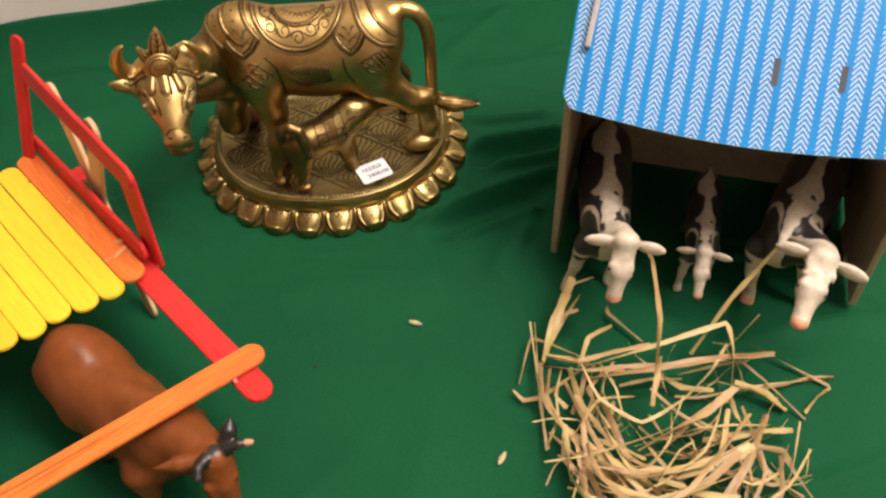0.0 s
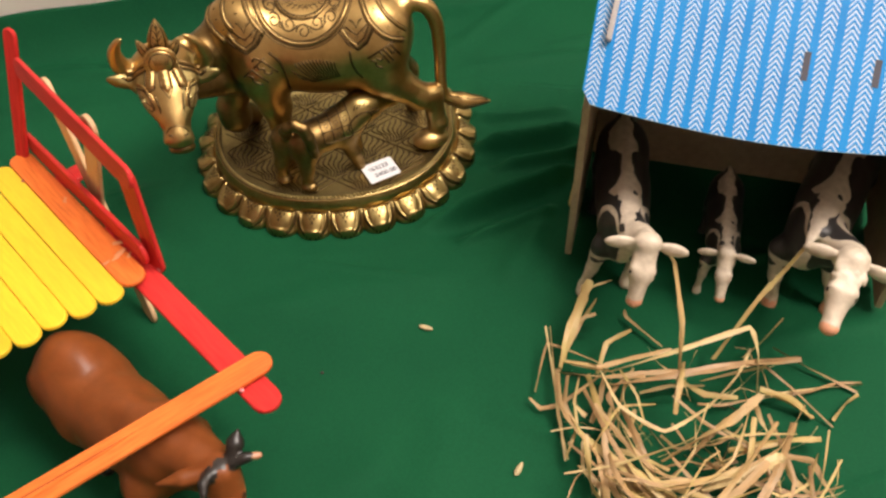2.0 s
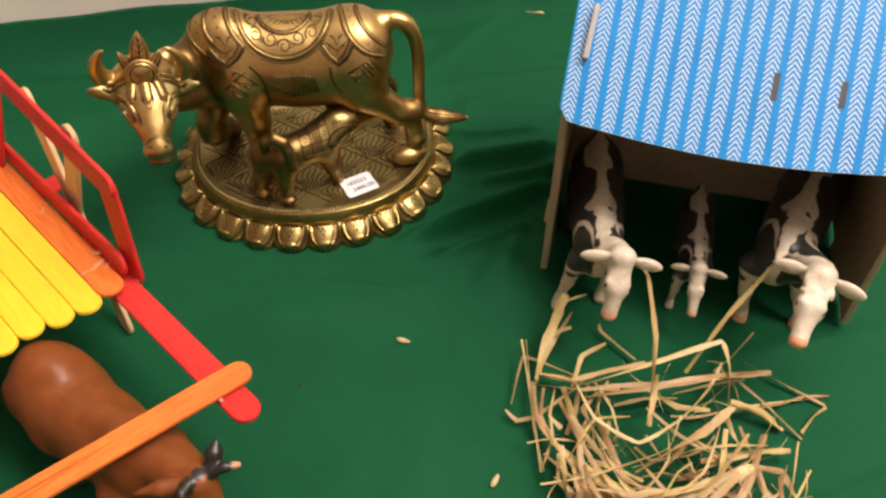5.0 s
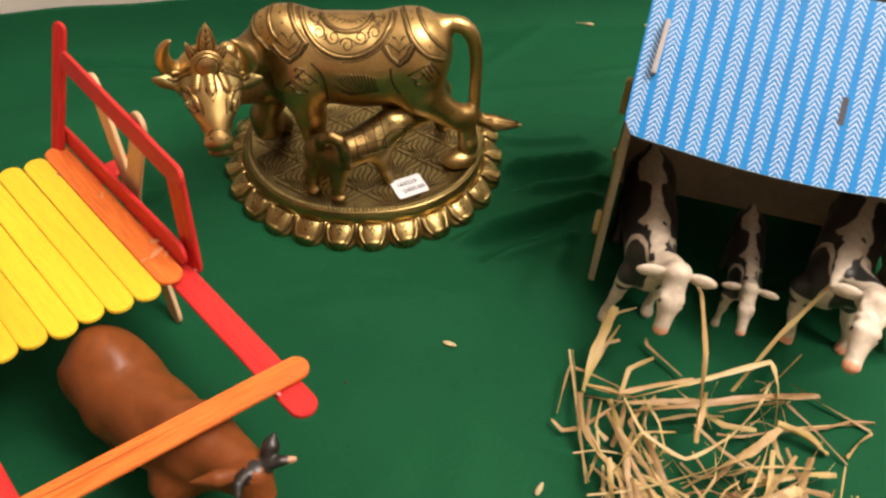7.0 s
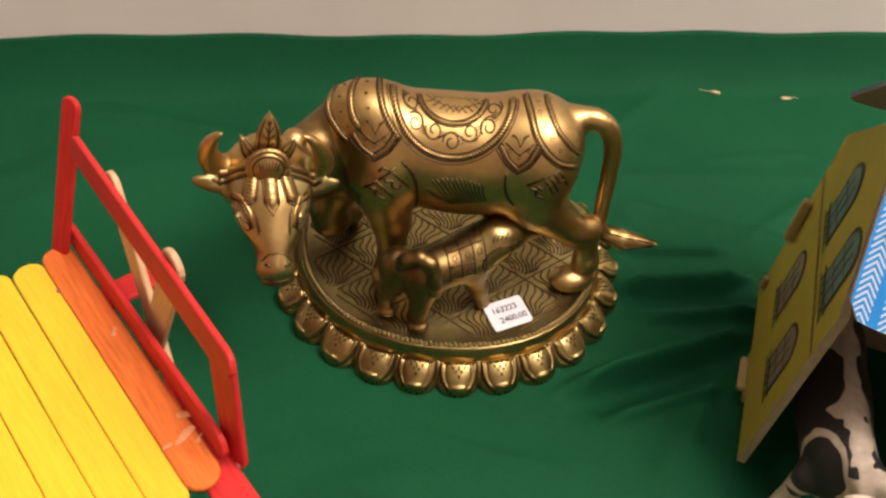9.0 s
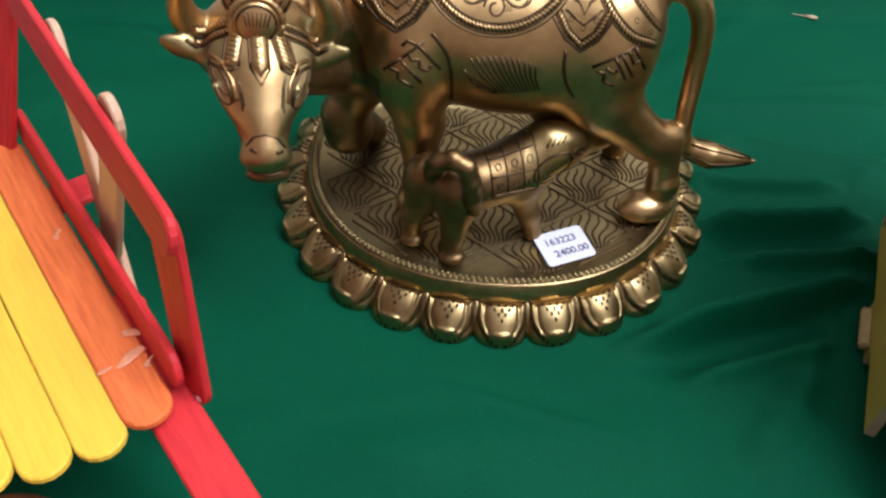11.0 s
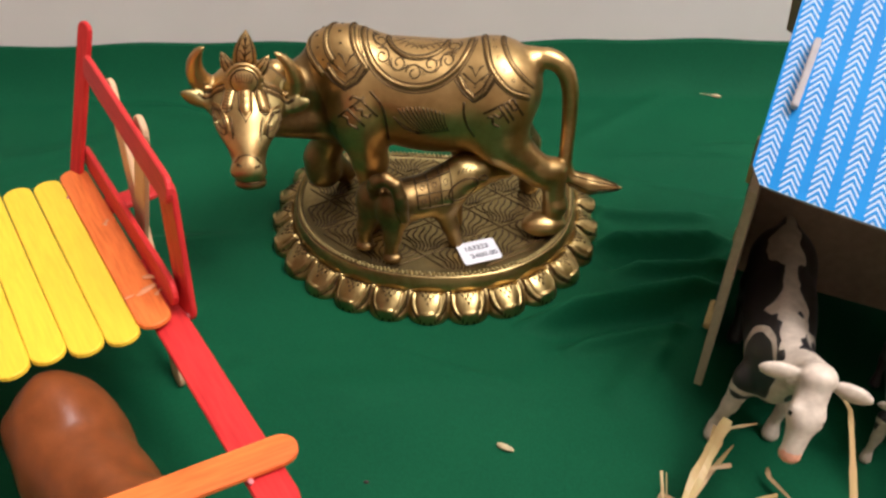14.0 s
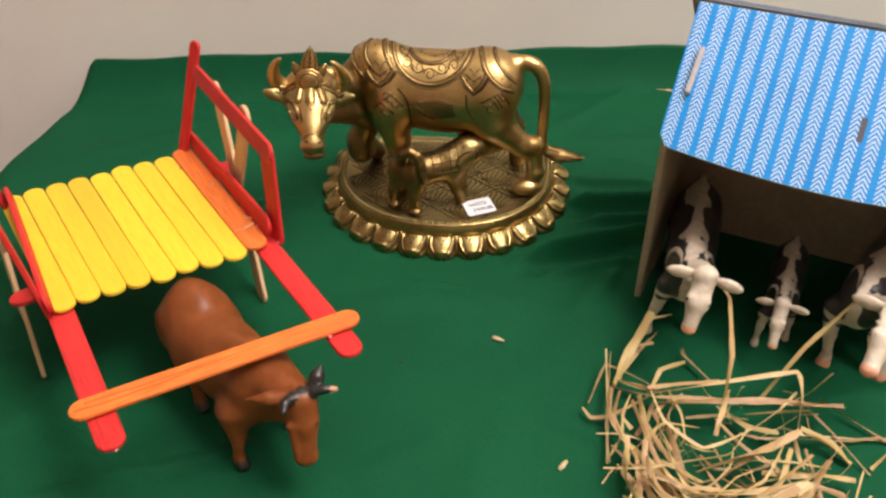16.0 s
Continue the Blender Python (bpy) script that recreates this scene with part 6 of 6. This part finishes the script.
straw(((0.83, 1.75, 0.14), (0.98, 1.82, 0.15), (1.14, 1.89, 0.15), (1.28, 1.98, 0.16)), 0.057, -0.5)
straw(((0.81, 1.75, 0.18), (0.94, 1.78, 0.17), (1.09, 1.81, 0.17), (1.22, 1.81, 0.17), (1.36, 1.80, 0.16)), 0.016, -0.6)
straw(((1.09, 1.77, 0.14), (1.21, 1.79, 0.12), (1.34, 1.81, 0.10), (1.48, 1.81, 0.08)), 0.041, 0.4)
straw(((1.02, 1.73, 0.10), (1.16, 1.77, 0.11), (1.31, 1.79, 0.12)), 0.022, -0.3)
straw(((0.51, 2.19, 0.12), (0.70, 2.14, 0.13), (0.84, 2.13, 0.15), (1.03, 2.12, 0.16), (1.19, 2.12, 0.17), (1.35, 2.10, 0.19), (1.47, 2.10, 0.20)), 0.032, -0.3)
straw(((0.67, 2.18, 0.14), (0.82, 2.20, 0.16), (0.98, 2.21, 0.18)), 0.035, 0.6)
straw(((0.85, 2.11, 0.16), (0.76, 2.11, 0.15), (0.69, 2.05, 0.13), (0.71, 1.97, 0.12), (0.75, 1.88, 0.10)), 0.035, -0.0)
straw(((0.75, 2.14, 0.18), (0.80, 2.03, 0.15), (0.81, 1.94, 0.11), (0.79, 1.92, 0.08)), 0.016, 0.4)
straw(((0.79, 2.00, 0.10), (0.76, 1.92, 0.06)), 0.027, -0.0)
straw(((0.64, 2.19, 0.08), (0.65, 2.05, 0.09), (0.66, 1.88, 0.10), (0.73, 1.74, 0.11), (0.82, 1.66, 0.12)), 0.043, 0.2)
straw(((0.60, 2.17, 0.10), (0.56, 2.06, 0.08), (0.60, 2.01, 0.06)), 0.037, -0.4)
straw(((0.55, 2.17, 0.12), (0.52, 2.06, 0.09), (0.54, 1.98, 0.06)), 0.032, 0.2)
straw(((0.82, 1.95, 0.06), (0.89, 1.92, 0.06), (0.95, 1.93, 0.05)), 0.011, 0.4)
straw(((0.93, 2.00, 0.18), (1.02, 1.89, 0.16), (1.10, 1.83, 0.14), (1.21, 1.78, 0.12)), 0.022, 0.0)
straw(((0.99, 2.11, 0.24), (0.97, 2.05, 0.21), (0.94, 1.97, 0.17), (0.93, 1.94, 0.14)), 0.035, 0.3)
straw(((1.05, 2.01, 0.08), (1.14, 2.00, 0.07), (1.27, 2.02, 0.06), (1.40, 2.03, 0.05), (1.53, 2.04, 0.05), (1.65, 2.07, 0.04), (1.76, 2.07, 0.03)), 0.019, 0.2)
straw(((1.32, 2.03, 0.10), (1.41, 1.98, 0.08), (1.50, 1.92, 0.05)), 0.032, -0.5)
straw(((1.28, 2.02, 0.08), (1.28, 1.92, 0.07), (1.30, 1.87, 0.05)), 0.027, 0.3)
straw(((0.69, 1.81, 0.06), (0.73, 1.66, 0.08), (0.80, 1.55, 0.10)), 0.041, 0.1)
straw(((0.77, 1.75, 0.10), (0.87, 1.69, 0.11), (0.98, 1.66, 0.12)), 0.027, -0.2)
straw(((0.84, 1.69, 0.10), (0.93, 1.75, 0.11), (1.01, 1.82, 0.11), (1.10, 1.89, 0.12)), 0.037, -0.6)
straw(((0.85, 1.57, 0.20), (0.91, 1.64, 0.19), (0.98, 1.72, 0.17), (1.05, 1.76, 0.16)), 0.011, 0.4)
straw(((0.63, 2.02, 0.14), (0.70, 1.86, 0.14), (0.77, 1.75, 0.14), (0.85, 1.68, 0.14)), 0.030, -0.0)
straw(((0.53, 2.46, 0.06), (0.51, 2.23, 0.05), (0.49, 2.03, 0.05), (0.50, 1.84, 0.04)), 0.011, 0.3)
straw(((0.49, 1.84, 0.06), (0.55, 1.95, 0.08), (0.56, 2.05, 0.10)), 0.019, 0.5)
straw(((0.54, 1.65, 0.08), (0.65, 1.60, 0.09), (0.73, 1.56, 0.10)), 0.022, 0.3)
straw(((0.68, 1.86, 0.06), (0.78, 1.80, 0.08), (0.86, 1.73, 0.10)), 0.032, 0.5)
straw(((0.98, 2.17, 0.06), (1.09, 2.05, 0.08), (1.21, 2.01, 0.10)), 0.035, -0.1)
straw(((0.84, 2.10, 0.05), (0.97, 2.11, 0.07), (1.10, 2.09, 0.08)), 0.024, 0.4)
straw(((1.08, 2.10, 0.10), (1.23, 2.12, 0.11), (1.36, 2.13, 0.12)), 0.016, -0.1)
straw(((0.71, 2.19, 0.05), (0.68, 2.10, 0.04), (0.62, 1.99, 0.04)), 0.032, 0.5)
straw(((0.72, 2.06, 0.05), (0.67, 1.96, 0.05), (0.64, 1.87, 0.05)), 0.027, 0.5)
straw(((1.17, 2.02, 0.05), (1.21, 1.98, 0.05), (1.30, 1.98, 0.05)), 0.016, -0.5)
straw(((0.95, 1.81, 0.05), (1.00, 1.74, 0.06), (1.14, 1.76, 0.06)), 0.024, -0.4)
straw(((0.91, 2.29, 0.10), (0.93, 2.20, 0.11), (0.97, 2.14, 0.12)), 0.013, -0.3)
straw(((1.09, 1.88, 0.12), (1.17, 1.82, 0.11), (1.20, 1.79, 0.10)), 0.019, 0.6)
rng = random.Random(5)


def loose(a, ring, length, width, turn, high):
    """A stalk bent round the nest's middle."""
    x, y = 1.00 + 0.54 * ring * math.cos(a), 1.76 + 0.42 * ring * math.sin(a)
    bends = rng.choice((3, 4, 4, 5))
    head = a + math.pi / 2 + turn - 0.28 * bends / 2
    px, py, pz = x - math.cos(head) * length / 2, y - math.sin(head) * length / 2, high
    pts = []
    for i in range(bends + 1):
        pts.append((px, py, max(pz, 0.01)))
        head += rng.gauss(0.28, 0.28)
        px += math.cos(head) * length / bends
        py += math.sin(head) * length / bends
        pz += rng.gauss(0, 0.03)
    twist = rng.uniform(-1, 1)
    if min(p[0] for p in pts) > 0.44:
        straw(pts, width, twist, 0.3, 0.5)


# the nest's thick lower side, then a few thin stalks and fibres
for k in range(38):
    loose(radians(rng.uniform(185, 305)), rng.uniform(0.72, 1.05), rng.uniform(0.40, 0.95), rng.choice((0.016, 0.022, 0.030, 0.038, 0.050)), rng.gauss(0, 0.35), rng.uniform(0.03, 0.20))
for k in range(16):
    loose(radians(rng.uniform(130, 310)), rng.uniform(0.70, 1.0), rng.uniform(0.22, 0.65), rng.choice((0.010, 0.014, 0.020)), rng.gauss(0, 0.6), rng.uniform(0.02, 0.16))
for k in range(22):
    loose(rng.uniform(0, 2 * math.pi), rng.uniform(0.6, 1.12), rng.uniform(0.12, 0.40), rng.choice((0.004, 0.006)), rng.gauss(0, 1.0), rng.uniform(0.02, 0.18))
for k in range(14):
    loose(radians(rng.uniform(190, 350)), rng.uniform(0.25, 0.75), rng.uniform(0.30, 0.70), rng.choice((0.014, 0.020, 0.028)), rng.gauss(0, 0.7), rng.uniform(0.03, 0.14))


# ---- loose grains ----
def grain(x, y, turn, size=1.0, awn=0.0):
    bm = bmesh.new()
    bmesh.ops.create_uvsphere(bm, u_segments=10, v_segments=8, radius=0.0034 * size)
    for v in bm.verts:
        t = v.co.x / (0.0034 * size)
        v.co.y *= 0.36 * (1 - 0.25 * t)
        v.co.z *= 0.30
    for f in bm.faces:
        f.smooth = True
    if awn:
        tv, tf = tube([(0.003 * size, 0, 0), (0.003 * size + awn * 0.5, 0.0006, 0.0004), (0.003 * size + awn, -0.0004, 0)], [0.00025, 0.0002, 0.0001], 5)
        vs = [bm.verts.new(v) for v in tv]
        for f in tf:
            bm.faces.new([vs[i] for i in f])
    ob = part("rice_grain", bm, GRAIN, None)
    z = float(cloth_height(np.array(x), np.array(y))) * D + 0.0010 * size
    ob.matrix_basis = pose(x * D, y * D, z, 0, 0, turn)
    return tagged(ob, "pale unhusked rice grain lying on the green cloth", "grain", "loose grains")


grain(-0.006, 2.542, -22)
grain(0.309, 1.842, 56)
grain(1.05, 5.04, 170, 0.85, 0.008)
grain(1.444, 5.044, 4, 0.95, 0.004)

crumb_bm = bmesh.new()
bmesh.ops.create_icosphere(crumb_bm, subdivisions=2, radius=0.0008, matrix=Matrix.Diagonal((1.2, 0.8, 0.5, 1)))
crumb = part("crumb", crumb_bm, CRUMB, None)
crumb.matrix_basis = pose(-0.0463, 0.2354, float(cloth_height(np.array(-0.463), np.array(2.354))) * D + 0.0004)
tagged(crumb, "tiny dark brown crumb lying on the green cloth", "crumb")
